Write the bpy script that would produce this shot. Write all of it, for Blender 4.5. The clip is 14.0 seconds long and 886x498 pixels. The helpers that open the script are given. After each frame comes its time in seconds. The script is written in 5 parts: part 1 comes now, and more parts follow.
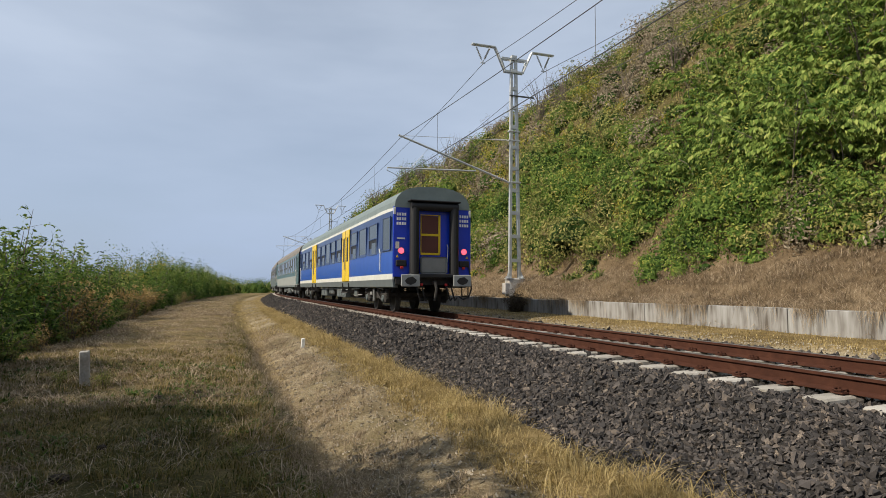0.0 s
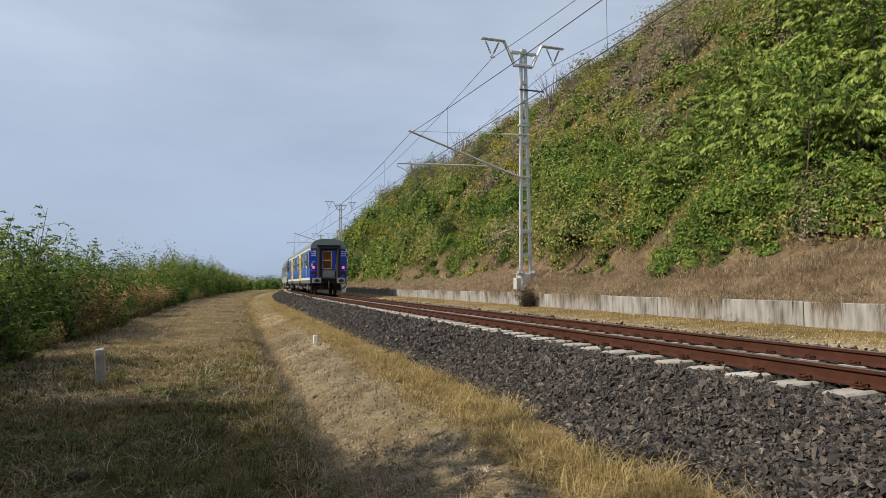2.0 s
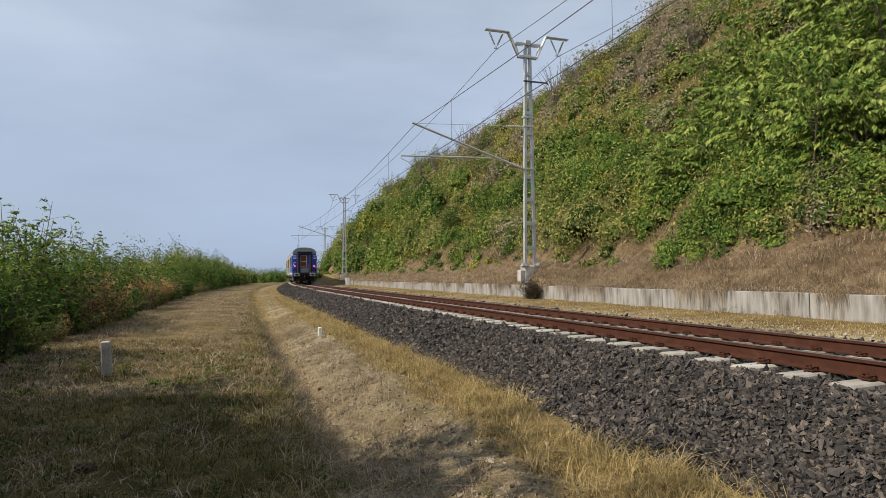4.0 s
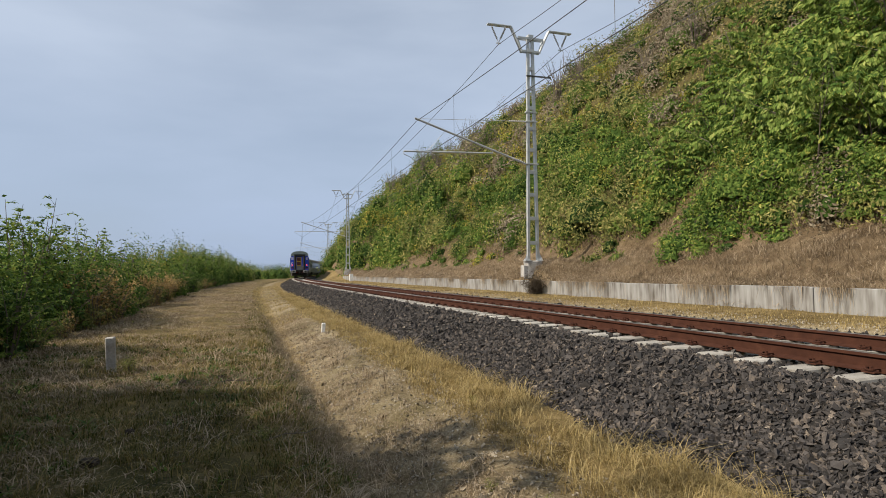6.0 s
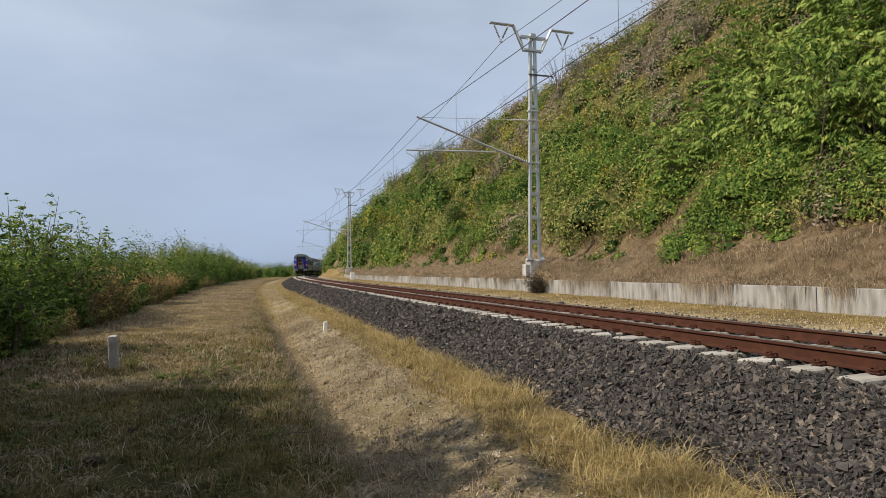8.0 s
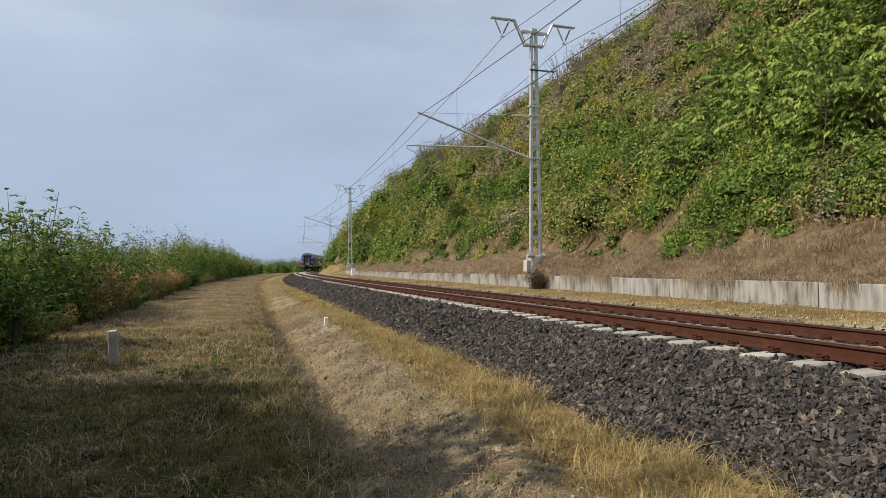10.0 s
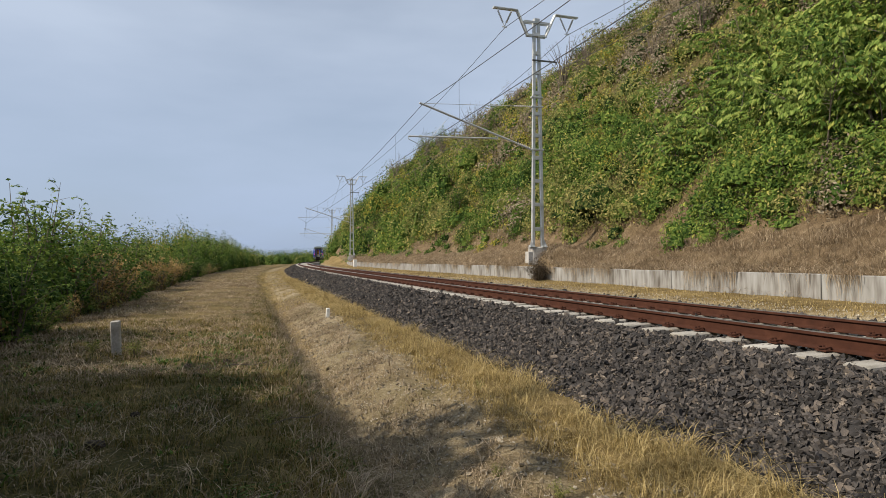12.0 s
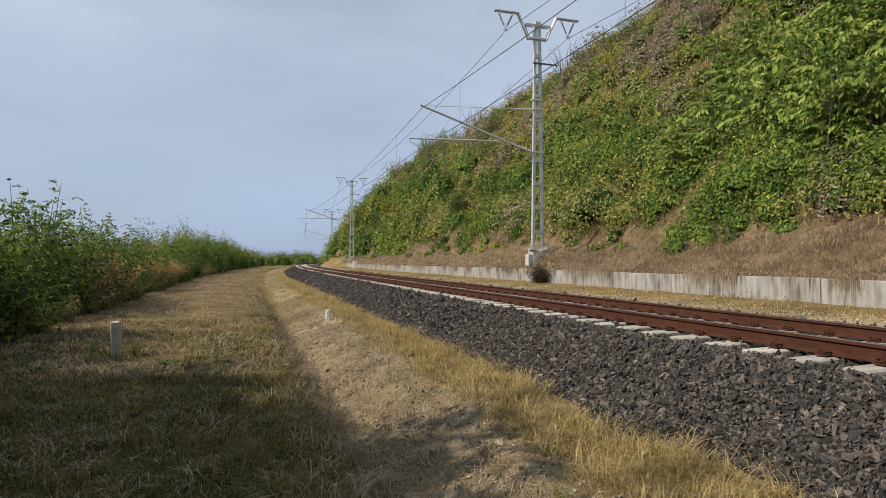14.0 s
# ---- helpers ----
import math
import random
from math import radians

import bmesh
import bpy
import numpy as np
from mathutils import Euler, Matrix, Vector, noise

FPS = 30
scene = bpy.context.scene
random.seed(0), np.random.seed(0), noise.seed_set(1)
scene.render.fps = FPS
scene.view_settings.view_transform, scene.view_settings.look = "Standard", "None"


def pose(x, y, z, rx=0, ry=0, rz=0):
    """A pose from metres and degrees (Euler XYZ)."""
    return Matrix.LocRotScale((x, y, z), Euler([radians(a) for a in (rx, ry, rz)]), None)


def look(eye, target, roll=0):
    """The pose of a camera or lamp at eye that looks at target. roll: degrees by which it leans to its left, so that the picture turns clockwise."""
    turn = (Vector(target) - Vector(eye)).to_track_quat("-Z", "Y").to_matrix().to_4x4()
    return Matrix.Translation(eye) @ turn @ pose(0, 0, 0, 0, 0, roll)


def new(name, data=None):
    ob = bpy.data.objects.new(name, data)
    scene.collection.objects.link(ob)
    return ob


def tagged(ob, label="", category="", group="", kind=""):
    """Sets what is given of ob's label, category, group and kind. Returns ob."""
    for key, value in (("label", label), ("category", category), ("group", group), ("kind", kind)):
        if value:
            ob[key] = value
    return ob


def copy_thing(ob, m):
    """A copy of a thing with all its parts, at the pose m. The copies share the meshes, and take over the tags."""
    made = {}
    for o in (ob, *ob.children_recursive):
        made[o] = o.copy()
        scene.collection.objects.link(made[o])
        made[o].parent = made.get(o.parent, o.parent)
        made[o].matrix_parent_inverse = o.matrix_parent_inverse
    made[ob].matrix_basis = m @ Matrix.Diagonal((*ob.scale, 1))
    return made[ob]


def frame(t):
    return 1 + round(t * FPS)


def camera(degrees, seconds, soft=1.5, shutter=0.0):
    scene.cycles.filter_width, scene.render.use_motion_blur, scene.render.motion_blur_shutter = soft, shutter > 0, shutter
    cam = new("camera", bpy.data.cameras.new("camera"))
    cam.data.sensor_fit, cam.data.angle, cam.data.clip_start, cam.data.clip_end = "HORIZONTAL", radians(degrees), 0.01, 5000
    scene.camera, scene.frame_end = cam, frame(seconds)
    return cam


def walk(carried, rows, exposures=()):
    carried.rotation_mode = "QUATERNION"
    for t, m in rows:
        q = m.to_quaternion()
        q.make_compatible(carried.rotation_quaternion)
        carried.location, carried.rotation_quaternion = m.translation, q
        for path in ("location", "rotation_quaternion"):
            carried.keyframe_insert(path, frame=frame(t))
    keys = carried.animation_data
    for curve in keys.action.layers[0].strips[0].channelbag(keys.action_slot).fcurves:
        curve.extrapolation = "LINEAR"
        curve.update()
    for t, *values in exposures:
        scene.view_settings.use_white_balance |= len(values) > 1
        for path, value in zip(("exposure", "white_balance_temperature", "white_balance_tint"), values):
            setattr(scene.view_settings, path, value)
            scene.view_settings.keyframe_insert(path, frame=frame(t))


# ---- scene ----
cam = camera(72.2, 14.0, soft=0.45)
PATH = [  # seconds, yaw, pitch, roll, and the hand's drift x, y, z
    (0.0, -1.977, 3.651, -0.165, 0.070, -0.108, 0.026), (0.5, -1.409, 3.232, 0.120, 0.058, -0.105, 0.038),
    (1.0, -1.279, 3.357, -0.095, 0.044, -0.084, 0.020), (1.5, -0.901, 3.128, 0.286, 0.049, -0.069, 0.026),
    (2.0, -1.017, 3.204, 0.247, 0.036, -0.074, 0.035), (2.5, -1.208, 2.812, 0.524, 0.027, -0.066, 0.029),
    (3.0, -1.077, 2.624, 0.415, 0.024, -0.060, 0.034), (5.5, -0.237, 2.241, 0.519, 0.037, -0.053, 0.010),
    (6.0, -0.313, 2.122, 0.555, 0.039, -0.054, 0.014), (6.5, -0.496, 2.163, 0.328, 0.025, -0.054, 0.010),
    (7.0, -0.258, 1.831, 0.362, 0.029, -0.046, 0.013), (7.5, -0.265, 2.233, 0.273, 0.033, -0.039, 0.022),
    (8.0, -0.200, 1.989, 0.426, 0.015, -0.043, 0.023), (10.5, -0.106, 1.409, 0.393, 0.019, -0.002, -0.004),
    (11.0, -0.029, 1.064, 0.604, -0.006, -0.014, 0.013), (11.5, 0.185, 1.092, 0.628, 0.004, -0.002, -0.004),
    (12.0, 0.026, 0.834, 0.307, 0.009, 0.012, -0.005), (12.5, 0.256, 0.811, 0.269, -0.006, -0.004, -0.009),
    (13.0, 0.222, 0.695, 0.110, -0.004, 0.008, -0.008), (13.5, 0.287, 1.034, 0.107, -0.014, -0.005, -0.008),
    (14.0, 0.0, 1.027, 0.005, 0.0, 0.0, 0.0),
]
walk(cam, [(t, pose(x, y, 0.808 + z, 90 + p, r, w)) for t, w, p, r, x, y, z in PATH])

# ---- light: hazy autumn sun from behind the camera's left shoulder ----
SUN_EL, SUN_TO = 40.0, Vector((-0.93, -0.37, 0)).normalized()
sun = new("sun", bpy.data.lights.new("sun", "SUN"))
sun.data.energy, sun.data.angle, sun.data.color = 5.0, radians(0.7), (1.0, 0.90, 0.74)
to_sun = SUN_TO * math.cos(radians(SUN_EL)) + Vector((0, 0, math.sin(radians(SUN_EL))))
sun.matrix_world = look((0, 0, 60), Vector((0, 0, 60)) - to_sun)

world = bpy.data.worlds.new("world")
scene.world = world
world.use_nodes = True
wt = world.node_tree
wt.nodes.clear()


def wn(kind, **kw):
    n = wt.nodes.new(kind)
    for k, v in kw.items():
        n.inputs[k.replace("_", " ")].default_value = v
    return n


sky = wt.nodes.new("ShaderNodeTexSky")
sky.sky_type, sky.sun_disc = "NISHITA", False
sky.sun_elevation = radians(SUN_EL)
sky.sun_rotation = math.atan2(SUN_TO.x, SUN_TO.y)
sky.air_density, sky.dust_density, sky.ozone_density = 1.0, 1.6, 1.5
scaled = wt.nodes.new("ShaderNodeVectorMath")
scaled.operation = "SCALE"
scaled.inputs["Scale"].default_value = 0.085
coord = wt.nodes.new("ShaderNodeTexCoord")
stretch = wt.nodes.new("ShaderNodeMapping")
stretch.inputs["Scale"].default_value = (1.1, 1.1, 4.2)
stretch.inputs["Rotation"].default_value = (0.12, 0.2, 0.0)
veil = wn("ShaderNodeTexNoise", Scale=1.35, Detail=5.0, Roughness=0.52)
band = wt.nodes.new("ShaderNodeMapRange")
band.inputs["From Min"].default_value, band.inputs["From Max"].default_value = 0.36, 0.66
band.inputs["To Min"].default_value, band.inputs["To Max"].default_value = 0.60, 0.93
mixed = wt.nodes.new("ShaderNodeMix")
mixed.data_type = "RGBA"
height = wt.nodes.new("ShaderNodeSeparateXYZ")
haze = wt.nodes.new("ShaderNodeValToRGB")
for e, (p, c) in zip(haze.color_ramp.elements, ((0.0, (0.365, 0.46, 0.64)), (0.42, (0.53, 0.605, 0.725)))):
    e.position, e.color = p, (*c, 1)
background = wt.nodes.new("ShaderNodeBackground")
out = wt.nodes.new("ShaderNodeOutputWorld")
for a, b in ((sky.outputs[0], scaled.inputs[0]), (coord.outputs["Generated"], stretch.inputs[0]),
             (stretch.outputs[0], veil.inputs["Vector"]), (veil.outputs[0], band.inputs["Value"]), (coord.outputs["Generated"], height.inputs[0]),
             (height.outputs["Z"], haze.inputs[0]), (haze.outputs[0], mixed.inputs["B"]),
             (band.outputs[0], mixed.inputs["Factor"]), (scaled.outputs[0], mixed.inputs["A"]),
             (mixed.outputs["Result"], background.inputs["Color"]), (background.outputs[0], out.inputs[0])):
    wt.links.new(a, b)
scene.view_settings.exposure = 0.16


# ---- materials ----
def material(name, stops, scale=6.0, rough=0.8, metal=0.0, bump=0.3, fine=60.0, fine_mix=0.35,
             dist=0.01, island=0.0, obj=0.0, trans=0.0, spec=0.4, stretch_z=1.0, coat=0.0):
    """Two scales of noise through colour stops, with relief; island and obj vary hue and value by piece."""
    m = bpy.data.materials.new(name)
    m.use_nodes = True
    nt = m.node_tree
    b = nt.nodes["Principled BSDF"]
    tc = nt.nodes.new("ShaderNodeTexCoord")
    mp = nt.nodes.new("ShaderNodeMapping")
    mp.inputs["Scale"].default_value = (1, 1, stretch_z)
    nt.links.new(tc.outputs["Object"], mp.inputs[0])
    n1 = nt.nodes.new("ShaderNodeTexNoise")
    n1.inputs["Scale"].default_value, n1.inputs["Detail"].default_value = scale, 4
    n2 = nt.nodes.new("ShaderNodeTexNoise")
    n2.inputs["Scale"].default_value, n2.inputs["Detail"].default_value = fine, 3
    for n in (n1, n2):
        nt.links.new(mp.outputs[0], n.inputs["Vector"])
    mix = nt.nodes.new("ShaderNodeMix")
    mix.inputs["Factor"].default_value = fine_mix
    nt.links.new(n1.outputs[0], mix.inputs["A"])
    nt.links.new(n2.outputs[0], mix.inputs["B"])
    value = mix.outputs[0]
    if island or obj:
        rnd = nt.nodes.new("ShaderNodeNewGeometry").outputs["Random Per Island"] if island else nt.nodes.new("ShaderNodeObjectInfo").outputs["Random"]
        add = nt.nodes.new("ShaderNodeMath")
        add.operation = "MULTIPLY_ADD"
        add.inputs[1].default_value = island or obj
        nt.links.new(rnd, add.inputs[0])
        nt.links.new(value, add.inputs[2])
        sub = nt.nodes.new("ShaderNodeMath")
        sub.operation = "SUBTRACT"
        sub.inputs[1].default_value = (island or obj) / 2
        nt.links.new(add.outputs[0], sub.inputs[0])
        value = sub.outputs[0]
    ramp = nt.nodes.new("ShaderNodeValToRGB")
    el = ramp.color_ramp.elements
    while len(el) < len(stops):
        el.new(0.5)
    for e, (p, c) in zip(el, stops):
        e.position, e.color = p, (*c, 1)
    nt.links.new(value, ramp.inputs[0])
    nt.links.new(ramp.outputs[0], b.inputs["Base Color"])
    b.inputs["Roughness"].default_value, b.inputs["Metallic"].default_value = rough, metal
    b.inputs["Specular IOR Level"].default_value = spec
    b.inputs["Coat Weight"].default_value = coat
    if bump:
        bp = nt.nodes.new("ShaderNodeBump")
        bp.inputs["Strength"].default_value, bp.inputs["Distance"].default_value = bump, dist
        nt.links.new(mix.outputs[0], bp.inputs["Height"])
        nt.links.new(bp.outputs[0], b.inputs["Normal"])
    if trans:
        tr = nt.nodes.new("ShaderNodeBsdfTranslucent")
        nt.links.new(ramp.outputs[0], tr.inputs["Color"])
        ms = nt.nodes.new("ShaderNodeMixShader")
        ms.inputs[0].default_value = trans
        nt.links.new(b.outputs[0], ms.inputs[1])
        nt.links.new(tr.outputs[0], ms.inputs[2])
        nt.links.new(ms.outputs[0], nt.nodes["Material Output"].inputs["Surface"])
    return m


def plain(name, c, rough=0.5, metal=0.0, var=0.12, scale=3.0, **kw):
    lo, hi = [v * (1 - var) for v in c], [min(1, v * (1 + var)) for v in c]
    return material(name, [(0.3, lo), (0.7, hi)], scale=scale, rough=rough, metal=metal, bump=kw.pop("bump", 0.08), **kw)


M_STONE = material("ballast stone", [(0.08, (0.014, 0.0125, 0.012)), (0.42, (0.040, 0.0355, 0.034)), (0.72, (0.080, 0.069, 0.063)), (0.92, (0.15, 0.12, 0.096)), (0.99, (0.34, 0.29, 0.23))],
                   scale=9, fine=110, rough=0.85, bump=0.5, dist=0.004, island=0.75)
# Near-black colour paints the shade in the gaps between the loose stones.
M_BED_SHADE = material("ballast bed", [(0.3, (0.008, 0.007, 0.006)), (0.55, (0.024, 0.021, 0.019)), (0.75, (0.06, 0.052, 0.046))],
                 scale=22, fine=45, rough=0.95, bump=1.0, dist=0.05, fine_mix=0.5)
M_WALL = material("wall concrete", [(0.34, (0.10, 0.085, 0.07)), (0.46, (0.235, 0.225, 0.21)), (0.66, (0.38, 0.38, 0.37))], scale=2.4, fine=11, rough=0.92, bump=0.25, stretch_z=0.14, fine_mix=0.45)
M_SLEEPER = material("sleeper concrete", [(0.25, (0.22, 0.20, 0.17)), (0.5, (0.36, 0.335, 0.295)), (0.75, (0.47, 0.445, 0.40))], scale=5, fine=80, rough=0.9, bump=0.25, obj=0.25)
M_RUST = material("rusty rail steel", [(0.2, (0.030, 0.012, 0.008)), (0.55, (0.060, 0.023, 0.014)), (0.85, (0.105, 0.045, 0.027))], scale=7, fine=120, rough=0.85, bump=0.3, dist=0.003, spec=0.15)
M_HEAD = material("worn rail head", [(0.3, (0.16, 0.13, 0.115)), (0.7, (0.30, 0.27, 0.25))], scale=3, fine=60, rough=0.34, metal=0.8, bump=0.05)
M_GALV = material("galvanised steel", [(0.3, (0.42, 0.43, 0.43)), (0.7, (0.60, 0.61, 0.61))], scale=5, fine=50, rough=0.5, metal=0.35, bump=0.08)
M_WIRE = plain("dark wire", (0.10, 0.10, 0.10), rough=0.5, metal=0.6, bump=0)
M_PORCELAIN = plain("grey porcelain insulator", (0.42, 0.41, 0.41), rough=0.25, bump=0)
M_FOOT = material("broken pale concrete", [(0.3, (0.20, 0.18, 0.155)), (0.5, (0.37, 0.35, 0.325)), (0.7, (0.52, 0.505, 0.48))], scale=3.5, fine=30, rough=0.92, bump=0.6)


# ---- the line of the track, by distance s along it and u to its right ----
S_STEP = 0.5
_S = np.arange(-80, 420, S_STEP)
_K = np.clip(-0.0811e-3 + 1.6287e-5 * _S, -0.4e-3, 4.0e-3)
_I0 = int(80 / S_STEP)
_TH = np.cumsum(_K) * S_STEP
_TH = radians(18.133) - (_TH - _TH[_I0])
_X = np.cumsum(-np.sin(_TH)) * S_STEP
_Y = np.cumsum(np.cos(_TH)) * S_STEP
_X, _Y = _X - _X[_I0] + 6.884, _Y - _Y[_I0]


def line_at(s):
    """Centre x, y and heading (left of +y) at s; straight on past the ends."""
    s = np.asarray(s, float)
    c = np.clip(s, _S[0], _S[-1])
    x, y, th = np.interp(c, _S, _X), np.interp(c, _S, _Y), np.interp(c, _S, _TH)
    return x - np.sin(th) * (s - c), y + np.cos(th) * (s - c), th


def P(s, u, z=0.0):
    x, y, th = line_at(s)
    return Vector((float(x + math.cos(th) * u), float(y + math.sin(th) * u), z))


def PA(s, u, z):
    x, y, th = line_at(s)
    return np.stack([x + np.cos(th) * u, y + np.sin(th) * u, np.broadcast_to(z, np.shape(x + np.asarray(u)))], -1)


def on_line(s, u=0.0, z=0.0, turn=0.0):
    """A pose on the line: local +y runs along the track, +x to its right."""
    return Matrix.Translation(P(s, u, z)) @ Matrix.Rotation(float(line_at(s)[2]) + radians(turn), 4, "Z")


def nz(x, y, f, seed=0.0):
    return noise.noise(Vector((x * f + seed, y * f - seed, seed * 0.37)))


def smooth(a, b, x):
    t = np.clip((x - a) / (b - a), 0, 1)
    return t * t * (3 - 2 * t)


MASTS = [-30.0, 25.9, 81.0, 132.3, 186.0, 238.0]
PROFILE_U = [-3500, -300, -60, -12, -9, -7.4, -6.6, -6.1, -5.9, -5.66, -5.42, -5.15, -4.75, -4.3, -3.95, -3.6, -3.1, -2.6, 2.8, 3.05, 3.4, 4.0, 5.2, 5.5]
PROFILE_Z = [-6, -4, -1.2, -0.75, -0.74, -0.76, -0.78, -0.82, -0.96, -1.24, -1.36, -1.32, -1.15, -0.97, -0.91, -0.89, -0.89, -0.90, -0.60, -0.34, -0.22, -0.17, -0.13, -0.13]


def toe(s):
    """How far the foot of the hill comes in towards the track, inside the bend."""
    return 2.7 * smooth(80, 108, s)


def crest(s):
    return np.interp(s, [-200, -20, 30, 60, 85, 120, 150, 175, 200, 235, 300], [38, 38, 37, 31, 24, 19.5, 15.5, 10, 5.5, 3, 1.5])


def ground_z(s, u):
    s, u = np.asarray(s, float), np.asarray(u, float)
    u = u + toe(s) * smooth(3.0, 4.6, u)
    low = np.interp(u, PROFILE_U, PROFILE_Z)
    low = np.where((u > -6.6) & (u < -3.6), low + (-0.85 - low) * 0.6 * smooth(22, 45, s), low)
    bank = 0.34 + 0.95 * smooth(5.3, 8.0, u)
    mound = sum(np.exp(-((s - m) / 1.5) ** 2) for m in MASTS)
    bank = bank + 0.62 * mound * smooth(5.3, 5.6, u) * (1 - smooth(6.4, 7.8, u))
    rise = np.maximum(0, u - 8.0) * np.interp(s, [-20, 60, 110, 170, 260], [1.2, 1.27, 1.6, 1.5, 1.0])
    h = crest(s)
    hill = bank + h * (1 - np.exp(-np.power(rise / h, 1.6))) ** (1 / 1.6)
    hill = np.where(u > 8.0, hill, bank)
    past = smooth(78, 90, s)
    z = np.where(u < 5.45, low, hill)
    edge = smooth(4.0, 6.4, u)
    return z * (1 - past) + past * np.where(u < 4.0, low, np.where(u < 6.4, low * (1 - edge) + hill * edge, hill))


def ground_at(s, u):
    p = P(s, u)
    z = float(ground_z(s, u))
    if u < -2.6:
        z += 0.05 * nz(p.x, p.y, 0.9, 3) + (0.03 * nz(p.x, p.y, 3.1, 5) if s < 45 else 0.0) + (0.014 * nz(p.x, p.y, 8.0, 15) if s < 30 else 0.0)
        if -5.3 < u < -3.5:
            z += 0.10 * nz(p.x, p.y, 0.55, 9) + (0.08 * nz(p.x, p.y, 1.7, 2) + 0.035 * nz(p.x, p.y, 4.5, 6)) * (s < 24)
    elif u > 5.5:
        z += min(1, (u - 5.5) / 4) * (0.8 * nz(p.x, p.y, 0.16, 7) + 0.3 * nz(p.x, p.y, 0.6, 4)) + (0.05 + 0.1 * (5.9 < u < 10)) * nz(p.x, p.y, 1.5, 6)
    elif u > 2.5:
        z += 0.03 * nz(p.x, p.y, 1.3, 8)
    return z


def G(s, u, up=0.0):
    v = P(s, u)
    v.z = ground_at(s, u) + up
    return v


# ---- mesh helpers ----
def part(name, bm, mat, parent=None, label="", smooth_faces=False):
    me = bpy.data.meshes.new(name)
    if smooth_faces:
        for f in bm.faces:
            f.smooth = True
    bm.to_mesh(me)
    bm.free()
    me.materials.append(mat)
    ob = new(name, me)
    if parent:
        ob.parent = parent
    if label:
        ob["label"] = label
    return ob


def raw(name, verts, faces, mat, parent=None, smooth_faces=False):
    """A mesh from computed arrays; faces is an (n, k) array."""
    me = bpy.data.meshes.new(name)
    verts, faces = np.asarray(verts, np.float32), np.asarray(faces, np.int32)
    n, k = faces.shape
    me.vertices.add(len(verts))
    me.vertices.foreach_set("co", verts.ravel())
    me.loops.add(n * k)
    me.loops.foreach_set("vertex_index", faces.ravel())
    me.polygons.add(n)
    me.polygons.foreach_set("loop_start", np.arange(0, n * k, k, dtype=np.int32))
    me.polygons.foreach_set("use_smooth", np.full(n, smooth_faces))
    me.update(calc_edges=True)
    me.materials.append(mat)
    ob = new(name, me)
    if parent:
        ob.parent = parent
    return ob


def box(bm, x, y, z, sx, sy, sz, bevel=0.0, m=None):
    r = bmesh.ops.create_cube(bm, size=1.0, matrix=Matrix.Translation((x, y, z)) @ Matrix.Diagonal((sx, sy, sz, 1)))
    vs = r["verts"]
    if bevel:
        es = list({e for v in vs for e in v.link_edges})
        g = bmesh.ops.bevel(bm, geom=es, offset=bevel, segments=1, affect="EDGES")
        vs = list({v for f in g["faces"] for v in f.verts} | {v for v in vs if v.is_valid})
    if m is not None:
        bmesh.ops.transform(bm, matrix=m, verts=[v for v in vs if v.is_valid])
    return vs


def rod(bm, a, b, r, n=8, r2=None):
    a, b = Vector(a), Vector(b)
    d = b - a
    m = Matrix.Translation((a + b) / 2) @ d.to_track_quat("Z", "Y").to_matrix().to_4x4()
    bmesh.ops.create_cone(bm, cap_ends=True, segments=n, radius1=r, radius2=r if r2 is None else r2, depth=d.length, matrix=m)


def tube(bm, pts, r, n=6):
    for a, b in zip(pts, pts[1:]):
        rod(bm, a, b, r, n)


def sweep(name, section, s_list, mat, parent=None, u0=0.0, caps=True):
    """A closed section of (u, z) carried along the track line."""
    k, n = len(section), len(s_list)
    su, sz = np.array(section).T
    v = np.concatenate([PA(np.full(k, s), su + u0, sz) for s in s_list])
    i, j = np.meshgrid(np.arange(n - 1), np.arange(k), indexing="ij")
    a, b = i * k + j, i * k + (j + 1) % k
    f = np.stack([a, b, b + k, a + k], -1).reshape(-1, 4)
    return raw(name, v, f, mat, parent)


def empty(name, m=None):
    ob = new(name)
    ob.empty_display_size = 0.3
    if m is not None:
        ob.matrix_world = m
    return ob


